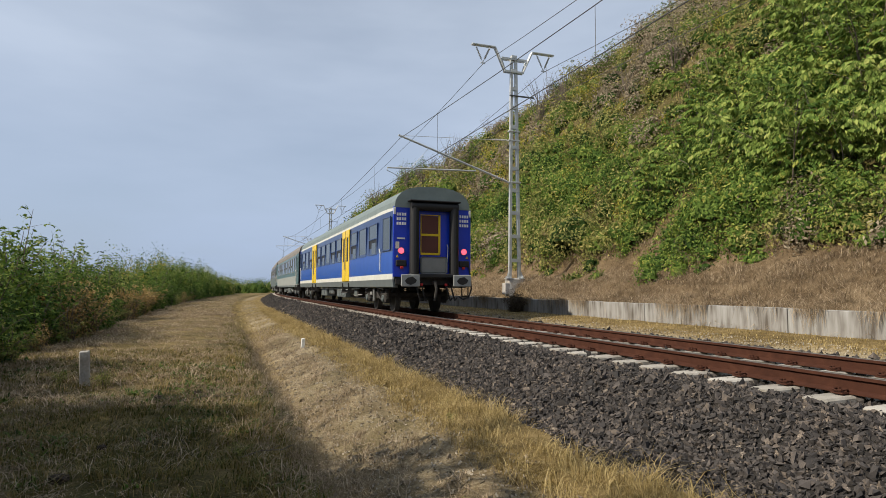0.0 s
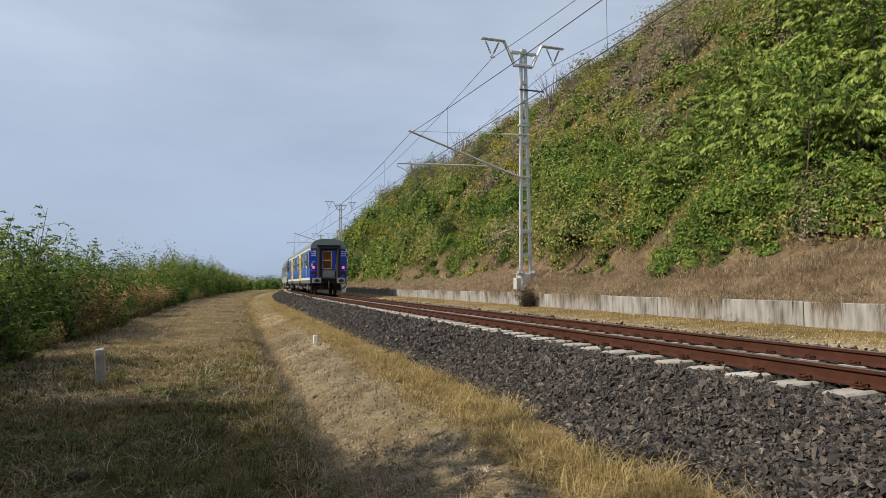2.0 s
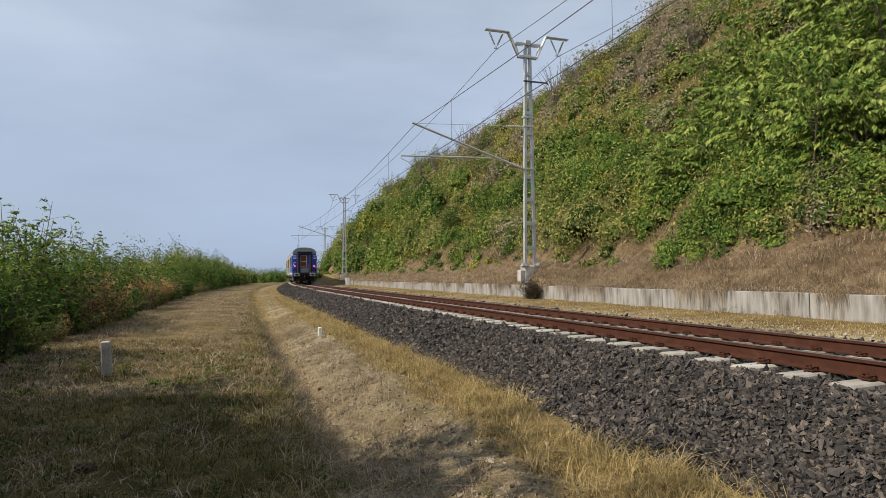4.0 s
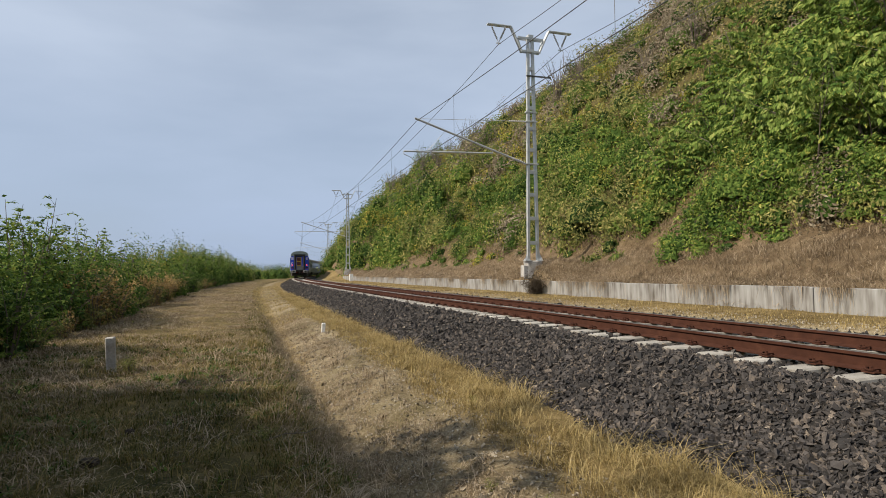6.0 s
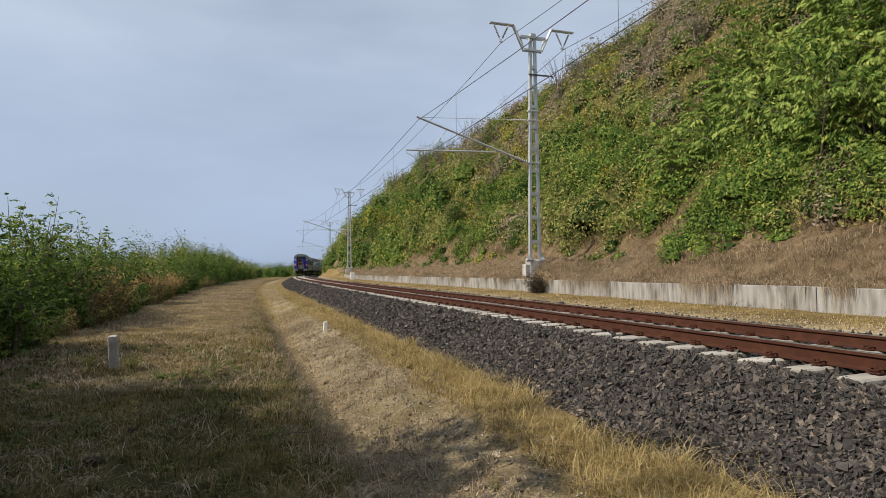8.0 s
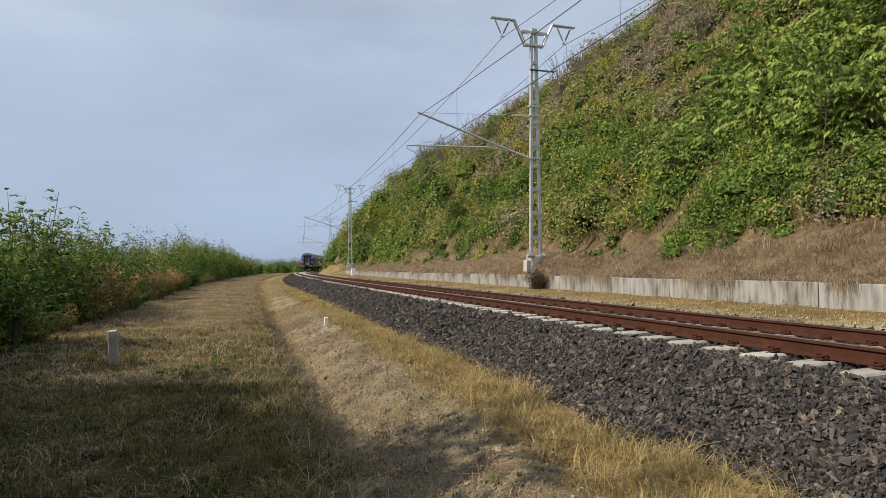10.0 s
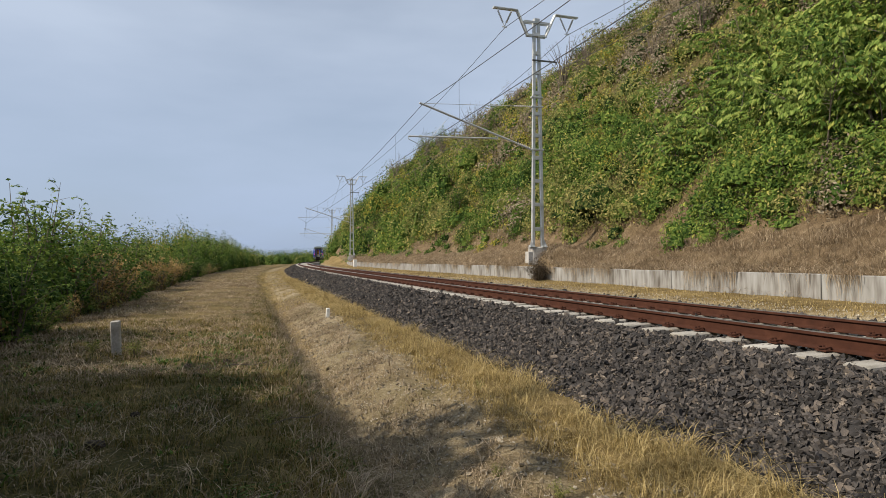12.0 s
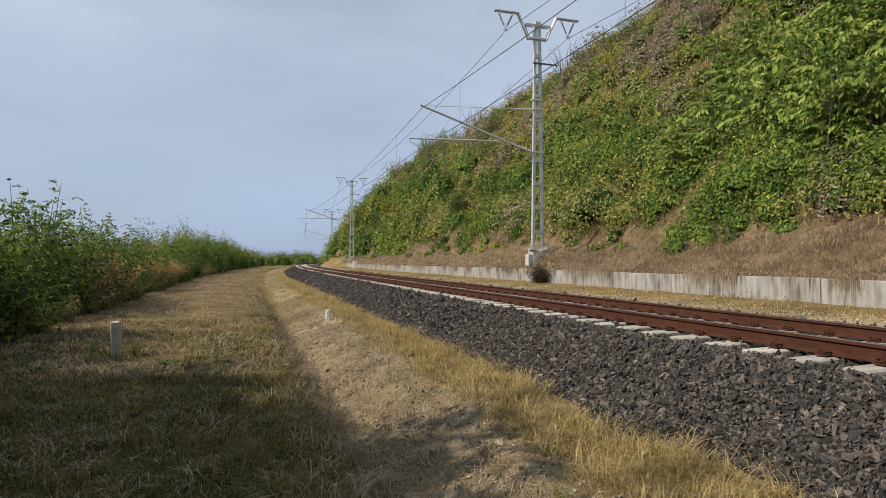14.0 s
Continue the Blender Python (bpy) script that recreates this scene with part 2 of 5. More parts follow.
# ---- the ground: one sheet out to the horizon ----
def ground_material():
    m = bpy.data.materials.new("grass and soil ground")
    m.use_nodes = True
    nt = m.node_tree
    b = nt.nodes["Principled BSDF"]
    b.inputs["Roughness"].default_value = 0.95
    b.inputs["Specular IOR Level"].default_value = 0.15
    tc = nt.nodes.new("ShaderNodeTexCoord")
    at = nt.nodes.new("ShaderNodeAttribute")
    at.attribute_name = "cover"
    sep = nt.nodes.new("ShaderNodeSeparateColor")
    nt.links.new(at.outputs["Color"], sep.inputs[0])

    def nse(scale, detail=4.0, rough=0.6):
        n = nt.nodes.new("ShaderNodeTexNoise")
        n.inputs["Scale"].default_value, n.inputs["Detail"].default_value, n.inputs["Roughness"].default_value = scale, detail, rough
        nt.links.new(tc.outputs["Object"], n.inputs["Vector"])
        return n.outputs[0]

    def ramp(value, *stops):
        r = nt.nodes.new("ShaderNodeValToRGB")
        el = r.color_ramp.elements
        while len(el) < len(stops):
            el.new(0.5)
        for e, (p, c) in zip(el, stops):
            e.position, e.color = p, (*c, 1)
        nt.links.new(value, r.inputs[0])
        return r.outputs[0]

    def blend(fac, a, c):
        x = nt.nodes.new("ShaderNodeMix")
        x.data_type = "RGBA"
        nt.links.new(fac, x.inputs["Factor"])
        nt.links.new(a, x.inputs["A"])
        nt.links.new(c, x.inputs["B"])
        return x.outputs["Result"]

    def mean(a, c, f):
        x = nt.nodes.new("ShaderNodeMix")
        x.inputs["Factor"].default_value = f
        nt.links.new(a, x.inputs["A"])
        nt.links.new(c, x.inputs["B"])
        return x.outputs[0]

    big, mid, fine = nse(0.45), nse(3.2), nse(38, 5, 0.7)
    v = mean(mean(big, mid, 0.5), fine, 0.45)
    mown = ramp(v, (0.39, (0.018, 0.022, 0.007)), (0.46, (0.052, 0.050, 0.015)), (0.53, (0.105, 0.083, 0.028)), (0.62, (0.20, 0.15, 0.066)))
    soil = ramp(v, (0.39, (0.085, 0.06, 0.030)), (0.5, (0.21, 0.162, 0.095)), (0.60, (0.39, 0.325, 0.22)))
    dry = ramp(v, (0.39, (0.075, 0.050, 0.020)), (0.5, (0.185, 0.13, 0.052)), (0.60, (0.33, 0.245, 0.115)))
    bank = ramp(v, (0.39, (0.060, 0.040, 0.022)), (0.5, (0.15, 0.105, 0.06)), (0.61, (0.28, 0.21, 0.13)))
    c = blend(sep.outputs[0], mown, soil)
    c = blend(sep.outputs[1], c, dry)
    c = blend(sep.outputs[2], c, bank)
    c = blend(at.outputs["Alpha"], c, ramp(v, (0.39, (0.06, 0.026, 0.018)), (0.5, (0.15, 0.07, 0.045)), (0.61, (0.26, 0.145, 0.095))))
    nt.links.new(c, b.inputs["Base Color"])
    bp = nt.nodes.new("ShaderNodeBump")
    bp.inputs["Strength"].default_value, bp.inputs["Distance"].default_value = 1.0, 0.05
    nt.links.new(mean(mid, fine, 0.6), bp.inputs["Height"])
    nt.links.new(bp.outputs[0], b.inputs["Normal"])
    return m


def build_ground():
    s_list = np.concatenate([[-3000, -800, -300, -150, -80, -50, -30, -15], np.arange(-6, -1, 0.5), np.arange(-1, 16, 0.125), np.arange(16, 30, 0.25), np.arange(30, 70, 0.4),
                             np.arange(70, 260, 4.0), [270, 300, 340, 420, 600, 1000, 1800, 3200]])
    u_list = np.concatenate([[-3500, -1500, -600, -300, -150, -90, -60, -40, -28, -20, -16, -13], np.arange(-11, -6.6, 0.16), np.arange(-6.6, -2.5, 0.08),
                             [-1.5, 0, 1.5, 2.3, 2.6, 2.9, 3.3, 3.7, 4.2, 4.7, 5.2, 5.44, 5.46, 5.8, 6.2], np.arange(6.6, 30, 0.8), [32, 35, 40, 46, 54, 64, 80, 110, 160]])
    verts, cover = [], []
    for s in s_list:
        for u in u_list:
            verts.append(G(s, u))
            p = verts[-1]
            n = 0.5 + 0.7 * nz(p.x, p.y, 0.8, 11)
            soil = float(smooth(-5.45, -5.1, u) * (1 - smooth(-3.95, -3.3, u))) * min(1, max(0.25, n + 0.45))
            soil = max(soil, float(smooth(3.0, 3.2, u) * (1 - smooth(3.6, 4.6, u))))
            dry = float(smooth(-4.2, -3.5, u) * (1 - smooth(5.3, 5.5, u))) * (0 if 2.4 < u < 3.4 else 1)
            dry = max(dry, float(smooth(-7.2, -6.0, u) * (1 - smooth(-5.2, -4.8, u))) * 0.55 * max(0, n))
            dry = max(dry, float(smooth(8, 17, s)) * 0.8 * (u < -5 and u > -11) * min(1, max(0.35, n + 0.3)))
            red = max(0.0, 1 - math.hypot((s - 25.6) / 2.0, (u - 18.8) / 1.0)) * 2
            cover.append((soil, min(1, dry), float(smooth(5.3, 5.5, u)) * (1 - 0.85 * float(smooth(8.4, 10.0, u))), min(1, red)))
    ns, nu = len(s_list), len(u_list)
    i, j = np.meshgrid(np.arange(ns - 1), np.arange(nu - 1), indexing="ij")
    a = i * nu + j
    ob = raw("ground", verts, np.stack([a, a + 1, a + nu + 1, a + nu], -1).reshape(-1, 4), ground_material(), smooth_faces=True)
    layer = ob.data.color_attributes.new("cover", "FLOAT_COLOR", "POINT")
    layer.data.foreach_set("color", np.array(cover, np.float32).ravel())
    return tagged(ob, "mown grass shelf, drainage ditch and dry hillside soil", "ground", kind="structure")


build_ground()

# ---- ballast, sleepers, rails ----
BED = [(-2.86, -0.95), (-2.80, -0.90), (-1.62, -0.255), (-0.9, -0.238), (0.9, -0.238), (1.62, -0.25), (2.85, -0.26), (3.3, -0.42)]
BED_U, BED_Z = [b[0] for b in BED], [b[1] for b in BED]
S_LINE = np.concatenate([np.arange(-12, 90, 1.0), np.arange(90, 330, 3.0)])
tagged(sweep("ballast_bed", BED, S_LINE, M_BED_SHADE), "dark grey crushed stone ballast bed, shade of the gaps painted near black", "ballast", kind="structure")

rng = np.random.default_rng(4)


def stones(name, s0, s1, u0, u1, count, size, label, mat=M_STONE, zf=None, sink=0.25):
    """Crushed stones: eight-cornered lumps, each an island of its own."""
    base = np.array([(x, y, z) for x in (-1, 1) for y in (-1, 1) for z in (-1, 1)], float)
    quad = np.array([(0, 1, 3, 2), (4, 6, 7, 5), (0, 4, 5, 1), (2, 3, 7, 6), (0, 2, 6, 4), (1, 5, 7, 3)])
    s, u = rng.uniform(s0, s1, count), rng.uniform(u0, u1, count)
    if zf is None:
        z = np.interp(u, BED_U, BED_Z)
    else:
        z = np.array([zf(a, b) for a, b in zip(s, u)])
    r = size * rng.lognormal(0, 0.28, count)
    v = base[None] * (0.15 + 1.05 * rng.random((count, 8, 3)))
    v *= (r[:, None] * (np.array([1.3, 0.95, 0.55]) * (0.75 + 0.5 * rng.random((count, 3)))))[:, None, :]
    q = rng.normal(size=(count, 4))
    q /= np.linalg.norm(q, axis=1, keepdims=True)
    w, x, y, zz = q.T
    R = np.stack([1 - 2 * (y * y + zz * zz), 2 * (x * y - w * zz), 2 * (x * zz + w * y), 2 * (x * y + w * zz), 1 - 2 * (x * x + zz * zz),
                  2 * (y * zz - w * x), 2 * (x * zz - w * y), 2 * (y * zz + w * x), 1 - 2 * (x * x + y * y)], -1).reshape(-1, 3, 3)
    v = np.einsum("nij,nkj->nki", R, v)
    c = PA(s, u, z)
    c[:, 2] += r * (rng.random(count) * 1.5 - sink - 0.2)
    v += c[:, None, :]
    f = (quad[None] + (np.arange(count) * 8)[:, None, None]).reshape(-1, 4)
    return tagged(raw(name, v.reshape(-1, 3), f, mat), label, "gravel", kind="stuff")


STONE_LABEL = "loose dark grey crushed stones of the ballast"
stones("ballast_stones", 0, 14, -2.92, -1.2, 42000, 0.0205, STONE_LABEL)
stones("ballast_stones", 14, 40, -2.92, -1.2, 15000, 0.028, STONE_LABEL)
stones("ballast_stones", 40, 100, -2.92, -1.2, 6000, 0.038, STONE_LABEL)
stones("ballast_stones", 2, 24, -1.2, 1.3, 16000, 0.022, STONE_LABEL, sink=0.35)
stones("ballast_stones", 24, 70, -1.2, 1.3, 6000, 0.034, STONE_LABEL, sink=0.5)
stones("ballast_stones", 2, 60, 1.25, 3.3, 8000, 0.032, STONE_LABEL)
M_PALE = material("pale crushed limestone", [(0.15, (0.20, 0.165, 0.12)), (0.6, (0.36, 0.315, 0.245)), (0.9, (0.50, 0.455, 0.38))], scale=8, fine=60, rough=0.9, bump=0.3, island=0.5)
stones("verge_gravel", 3, 32, 3.15, 3.9, 2600, 0.010, "pale limestone gravel beside the ballast", M_PALE, ground_at)
stones("ditch_pebbles", -1, 20, -5.2, -3.5, 5200, 0.009, "small pale pebbles on the ditch bank", M_PALE, ground_at)
M_CRUMB = material("grey brown crumbled soil", [(0.15, (0.10, 0.078, 0.05)), (0.55, (0.22, 0.18, 0.125)), (0.9, (0.36, 0.31, 0.235))], scale=8, fine=60, rough=0.95, bump=0.4, island=0.6)
stones("soil_crumbs", 0, 24, -5.5, -3.5, 5000, 0.015, "crumbled soil and small stones on the ditch bank", M_CRUMB, ground_at, 0.45)

track = tagged(empty("railway_track"), "single track of rusty rails on pale concrete sleepers", "railway track", kind="structure")


def rail(u):
    sec = [(-0.075, -0.172), (0.075, -0.172), (0.075, -0.158), (0.012, -0.135), (0.010, -0.045), (0.036, -0.034), (0.036, -0.004),
           (-0.036, -0.004), (-0.036, -0.034), (-0.010, -0.045), (-0.012, -0.135), (-0.075, -0.158)]
    s = np.concatenate([np.arange(-14, 60, 1.0), np.arange(60, 330, 2.0)])
    ob = sweep("rail", sec, s, M_RUST, track, u0=u)
    top = sweep("running_surface", [(-0.030, -0.003), (0.030, -0.003), (0.026, 0.003), (-0.026, 0.003)], s, M_HEAD, ob, u0=u)
    top["label"] = "polished steel running surface"
    return ob


rail(-0.753), rail(0.753)


def sleeper_mesh():
    bm = bmesh.new()
    stations = [(-1.25, 0.115, -0.20), (-1.20, 0.125, -0.19), (-0.45, 0.125, -0.172), (-0.25, 0.10, -0.205), (0.25, 0.10, -0.205), (0.45, 0.125, -0.172), (1.20, 0.125, -0.19), (1.25, 0.115, -0.20)]
    rings = []
    for x, w, top in stations:
        rings.append([bm.verts.new(p) for p in ((x, -w - 0.025, -0.38), (x, -w, top - 0.02), (x, -w + 0.02, top), (x, w - 0.02, top), (x, w, top - 0.02), (x, w + 0.025, -0.38))])
    for a, b in zip(rings, rings[1:]):
        for i in range(5):
            bm.faces.new((a[i], a[i + 1], b[i + 1], b[i]))
    bm.faces.new(rings[0]), bm.faces.new(rings[-1][::-1])
    bmesh.ops.recalc_face_normals(bm, faces=bm.faces)
    return bm


def clip_mesh():
    bm = bmesh.new()
    box(bm, 0, 0, 0.008, 0.10, 0.13, 0.016, 0.004)
    rod(bm, (0, 0, 0.01), (0, 0, 0.062), 0.016, 6)
    pts = [(0.05, -0.05, 0.02), (0.035, -0.055, 0.045), (-0.03, -0.045, 0.04), (-0.045, 0, 0.03), (-0.03, 0.045, 0.04), (0.035, 0.055, 0.045), (0.05, 0.05, 0.02)]
    tube(bm, pts, 0.010, 5)
    return bm


SLEEPER_0 = 6.282
first = part("sleeper", sleeper_mesh(), M_SLEEPER, track)
clip = part("rail_clip", clip_mesh(), M_RUST, first)
sleeper_data, clip_data = first.data, clip.data
bpy.data.objects.remove(clip), bpy.data.objects.remove(first)
for i in range(-12, 282):
    sl = new("sleeper", sleeper_data)
    sl.parent = track
    sl.matrix_basis = on_line(SLEEPER_0 + 0.6 * i, random.uniform(-0.012, 0.012), random.uniform(-0.004, 0.004), random.uniform(-0.5, 0.5))
    if i < 75:
        for x, flip in ((-0.753 - 0.125, 0), (-0.753 + 0.125, 1), (0.753 - 0.125, 0), (0.753 + 0.125, 1)):
            c = new("rail_clip", clip_data)
            c.parent = sl
            c.matrix_basis = pose(x, 0, -0.172, 0, 0, 180 * flip)

# ---- retaining wall ----
wall = tagged(empty("wall_east"), "low weathered concrete retaining wall stained by trailing grass", "wall", kind="structure")


def wall_panel(s, length):
    bm = bmesh.new()
    box(bm, 0, 0, 0.0, 0.28, length - 0.016, 1.0, 0.012)
    return part("panel", bm, M_WALL, wall)


s = -12.0
while s < 82:
    length = 2.4
    ob = wall_panel(s, length)
    ob.matrix_basis = on_line(s + length / 2, 5.33 + random.uniform(-0.008, 0.008), random.uniform(-0.012, 0.012) - 0.10 - 0.05 * float(smooth(28, 50, s)))
    s += length


# ---- catenary masts and wires ----
MAST_U = 5.53
# over the track at each mast: the arm's tip, both ends of the registration tube (u, z), and the wires' offset
ARMS = [((0.34, 7.10), (-0.23, 5.74), (3.69, 5.86), 0.3), ((0.34, 7.10), (-0.23, 5.74), (3.69, 5.86), 0.3),
        ((-0.26, 7.25), (-1.2, 6.05), (5.2, 6.2), -0.2), ((-0.16, 7.12), (-1.15, 6.04), (5.2, 6.1), -0.2),
        ((0.34, 7.10), (-0.23, 5.74), (3.69, 5.86), 0.2), ((0.34, 7.10), (-0.23, 5.74), (3.69, 5.86), 0.2)]


def insulator_discs(bm, a, b, start, step, count, r):
    a, b = Vector(a), Vector(b)
    for k in range(count):
        q = a.lerp(b, start + step * k)
        rod(bm, q, q + (b - a).normalized() * 0.035, r, 8, r * 0.55)


def lattice_mast(s, arm_shape):
    foot, top = 1.28, 11.05
    thing = tagged(empty("catenary_mast", on_line(s, MAST_U)), "grey galvanised lattice catenary mast on a concrete footing", "mast", group="catenary masts")

    def half(z):
        return 0.225 - 0.125 * (z - foot) / (top - foot)

    for sx in (-1, 1):
        bm = bmesh.new()
        a, b = Vector((sx * half(foot), 0, foot - 0.12)), Vector((sx * half(top), 0, top))
        d = b - a
        m = Matrix.Translation((a + b) / 2) @ d.to_track_quat("Z", "Y").to_matrix().to_4x4()
        # a channel: web outwards, two flanges
        box(bm, 0, -0.055, 0, 0.115, 0.012, d.length, 0, m)
        box(bm, 0, 0.055, 0, 0.115, 0.012, d.length, 0, m)
        box(bm, sx * 0.052, 0, 0, 0.012, 0.098, d.length, 0, m)
        leg = part("leg", bm, M_GALV, thing)
        bm = bmesh.new()
        box(bm, sx * 0.27, 0, foot - 0.03, 0.30, 0.3, 0.03, 0.004)
        rod(bm, (sx * 0.36, -0.08, foot - 0.02), (sx * 0.36, -0.08, foot + 0.06), 0.025, 6)
        rod(bm, (sx * 0.36, 0.08, foot - 0.02), (sx * 0.36, 0.08, foot + 0.06), 0.025, 6)
        bmesh.ops.create_cone(bm, cap_ends=True, segments=3, radius1=0.16, radius2=0.02, depth=0.3, matrix=Matrix.Translation((sx * 0.30, 0, foot + 0.12)))
        part("base_plate", bm, M_GALV, leg)
    z, k = foot + 0.75, 0
    while z < top - 0.4:
        bm = bmesh.new()
        for y in (-0.066, 0.066):
            box(bm, 0, y, z, 2 * half(z) + 0.09, 0.010, 0.15, 0.003)
        part("batten_plate", bm, M_GALV, thing)
        z += 1.06 - 0.03 * k
        k += 1
    bm = bmesh.new()
    box(bm, 0.04, 0.1, 0.86, 0.70, 0.5, 0.80, 0.04)
    bmesh.ops.subdivide_edges(bm, edges=bm.edges[:], cuts=2, use_grid_fill=True)
    for v in bm.verts:
        v.co += Vector((nz(v.co.x, v.co.z, 5, 3), nz(v.co.y, v.co.x, 6, 7), 0.6 * nz(v.co.z, v.co.y, 5, 9))) * 0.05
    part("footing", bm, M_FOOT, thing, "pale broken concrete footing block")
    bm = bmesh.new()
    box(bm, -0.40, 0.05, 0.80, 0.22, 0.34, 0.5, 0.02)
    part("footing_step", bm, M_FOOT, thing, "lower step of the footing")
    # head frame with two raised horns
    bm = bmesh.new()
    for y in (-0.08, 0.08):
        box(bm, 0, y, top - 0.05, 1.24, 0.03, 0.10, 0.004)
        box(bm, 0, y, top - 0.62, 0.94, 0.03, 0.09, 0.004)
    box(bm, 0, 0, top + 0.06, 0.26, 0.2, 0.14, 0.01)
    part("head_frame", bm, M_GALV, thing)
    for sx in (-1, 1):
        bm = bmesh.new()
        m0, m1, m2 = Vector((sx * 0.42, 0, top - 0.64)), Vector((sx * 0.92, 0, top + 0.40)), Vector((sx * 2.02, 0, top + 0.40))
        for y in (-0.06, 0.06):
            o = Vector((0, y, 0))
            tube(bm, [m0 + o, m1 + o, m2 + o], 0.042, 6)
            rod(bm, Vector((sx * 0.6, y, top - 0.1)), Vector((sx * 0.42, y, top - 0.62)), 0.025, 6)
        for t in (0.15, 0.5, 0.85):
            q = m1.lerp(m2, t)
            rod(bm, q - Vector((0, 0.06, 0)), q + Vector((0, 0.06, 0)), 0.03, 6)
        horn = part("horn", bm, M_GALV, thing)
        low = Vector((sx * 1.5, 0, top - 0.36))
        for x in (1.14, 1.84):
            bm = bmesh.new()
            a = Vector((sx * x, 0, top + 0.38))
            insulator_discs(bm, a, low, 0.14, 0.085, 8, 0.05)
            rod(bm, a, low, 0.014)
            part("insulator_string", bm, M_PORCELAIN, horn)
        bm = bmesh.new()
        box(bm, low.x, 0, low.z - 0.02, 0.22, 0.03, 0.05, 0.005)
        rod(bm, low, low - Vector((0, 0, 0.10)), 0.02, 6)
        part("cable_clamp", bm, M_GALV, horn)
    # cantilever: sloping tube, registration tube, stay
    tip, left, right = [Vector((u - MAST_U, 0, z)) for u, z in arm_shape[:3]]
    root = Vector((-0.27, 0, 5.47))
    bm = bmesh.new()
    rod(bm, root + (tip - root) * 0.14, tip - (root - tip) * 0.02, 0.047, 8)
    arm = part("cantilever_tube", bm, M_GALV, thing)
    bm = bmesh.new()
    insulator_discs(bm, root, tip, 0.02, 0.018, 7, 0.07)
    rod(bm, root, root.lerp(tip, 0.15), 0.03, 6)
    part("insulator", bm, M_PORCELAIN, arm)
    bm = bmesh.new()
    rod(bm, left, right, 0.034, 8)
    near = min(0.95, max(0.3, (right.x - tip.x) / (root.x - tip.x)))
    rod(bm, right, tip.lerp(root, near), 0.02, 6)
    rod(bm, left.lerp(right, 0.25), tip.lerp(root, 0.25), 0.008, 4)
    wire_u = arm_shape[3] - MAST_U
    tube(bm, [left, left - Vector((0, 0, 0.12)), (left.x + 0.25, 0, left.z - 0.22), (wire_u, 0, 5.37)], 0.014, 5)
    part("registration_tube", bm, M_GALV, thing)
    bm = bmesh.new()
    rod(bm, tip + Vector((0.05, 0, 0.02)), (-0.25, 0, 7.34), 0.010, 5)
    part("stay", bm, M_GALV, thing)
    bm = bmesh.new()
    insulator_discs(bm, (-0.25, 0, 7.34), (-1.25, 0, 7.30), 0.1, 0.085, 9, 0.045)
    part("insulator", bm, M_PORCELAIN, thing)
    bm = bmesh.new()
    box(bm, 0.36, -0.09, 9.34, 1.2, 0.06, 0.06, 0.005)
    rod(bm, (0.87, -0.09, 9.34), (0.87, -0.05, 8.95), 0.012, 5)
    part("bracket", bm, M_WIRE, thing)
    for z in (5.47, 7.34, 7.75):
        bm = bmesh.new()
        box(bm, 0, 0, z, 2 * half(z) + 0.26, 0.16, 0.06, 0.008)
        part("clamp", bm, M_GALV, thing)
    return thing


for s, shape in zip(MASTS, ARMS):
    lattice_mast(s, shape)


def wire(name, pts, r, label):
    """One continuous round wire through the points."""
    n, rings = 5, []
    pts = [Vector(p) for p in pts]
    for k, p in enumerate(pts):
        d = (pts[min(k + 1, len(pts) - 1)] - pts[max(k - 1, 0)]).normalized()
        a = d.cross(Vector((0.13, 0.21, 0.97))).normalized()
        b = d.cross(a)
        rings += [p + (a * math.cos(2 * math.pi * i / n) + b * math.sin(2 * math.pi * i / n)) * r for i in range(n)]
    f = [(k * n + i, k * n + (i + 1) % n, (k + 1) * n + (i + 1) % n, (k + 1) * n + i) for k in range(len(pts) - 1) for i in range(n)]
    return tagged(raw(name, rings, f, M_WIRE), label, "wire", group="overhead wires")


def span(a, b, ua, za, sag, n=10, ub=None, zb=None):
    ub, zb = ua if ub is None else ub, za if zb is None else zb
    pts = []
    pa, pb = P(a, ua, za), P(b, ub, zb)
    for k in range(n + 1):
        t = k / n
        q = pa.lerp(pb, t)
        q.z -= sag * 4 * t * (1 - t)
        pts.append(q)
    return pts


for a, b, ga, gb in zip(MASTS, MASTS[1:], ARMS, ARMS[1:]):
    w, ua, ub = 0.012, ga[3], gb[3]
    con = span(a, b, ua, 5.37, 0.03, 12, ub)
    cat = span(a, b, ua, 7.0, 0.80, 12, ub)
    wire("contact_wire", con, w, "thin copper contact wire over the track")
    wire("messenger_wire", cat, w, "sagging messenger wire over the track")
    for k in (1, 3, 5, 7, 9, 11):
        wire("dropper", [cat[k], con[k]], 0.006, "thin vertical dropper wire")
    for x in (-1.5, 1.5):
        wire("feeder_wire", span(a, b, MAST_U + x, 10.62, 1.15, 14), 0.013, "sagging feeder cable between mast heads")
    wire("earth_wire", span(a, b, MAST_U + 0.87, 8.93, 0.8, 12), 0.011, "sagging earth wire on mast brackets")


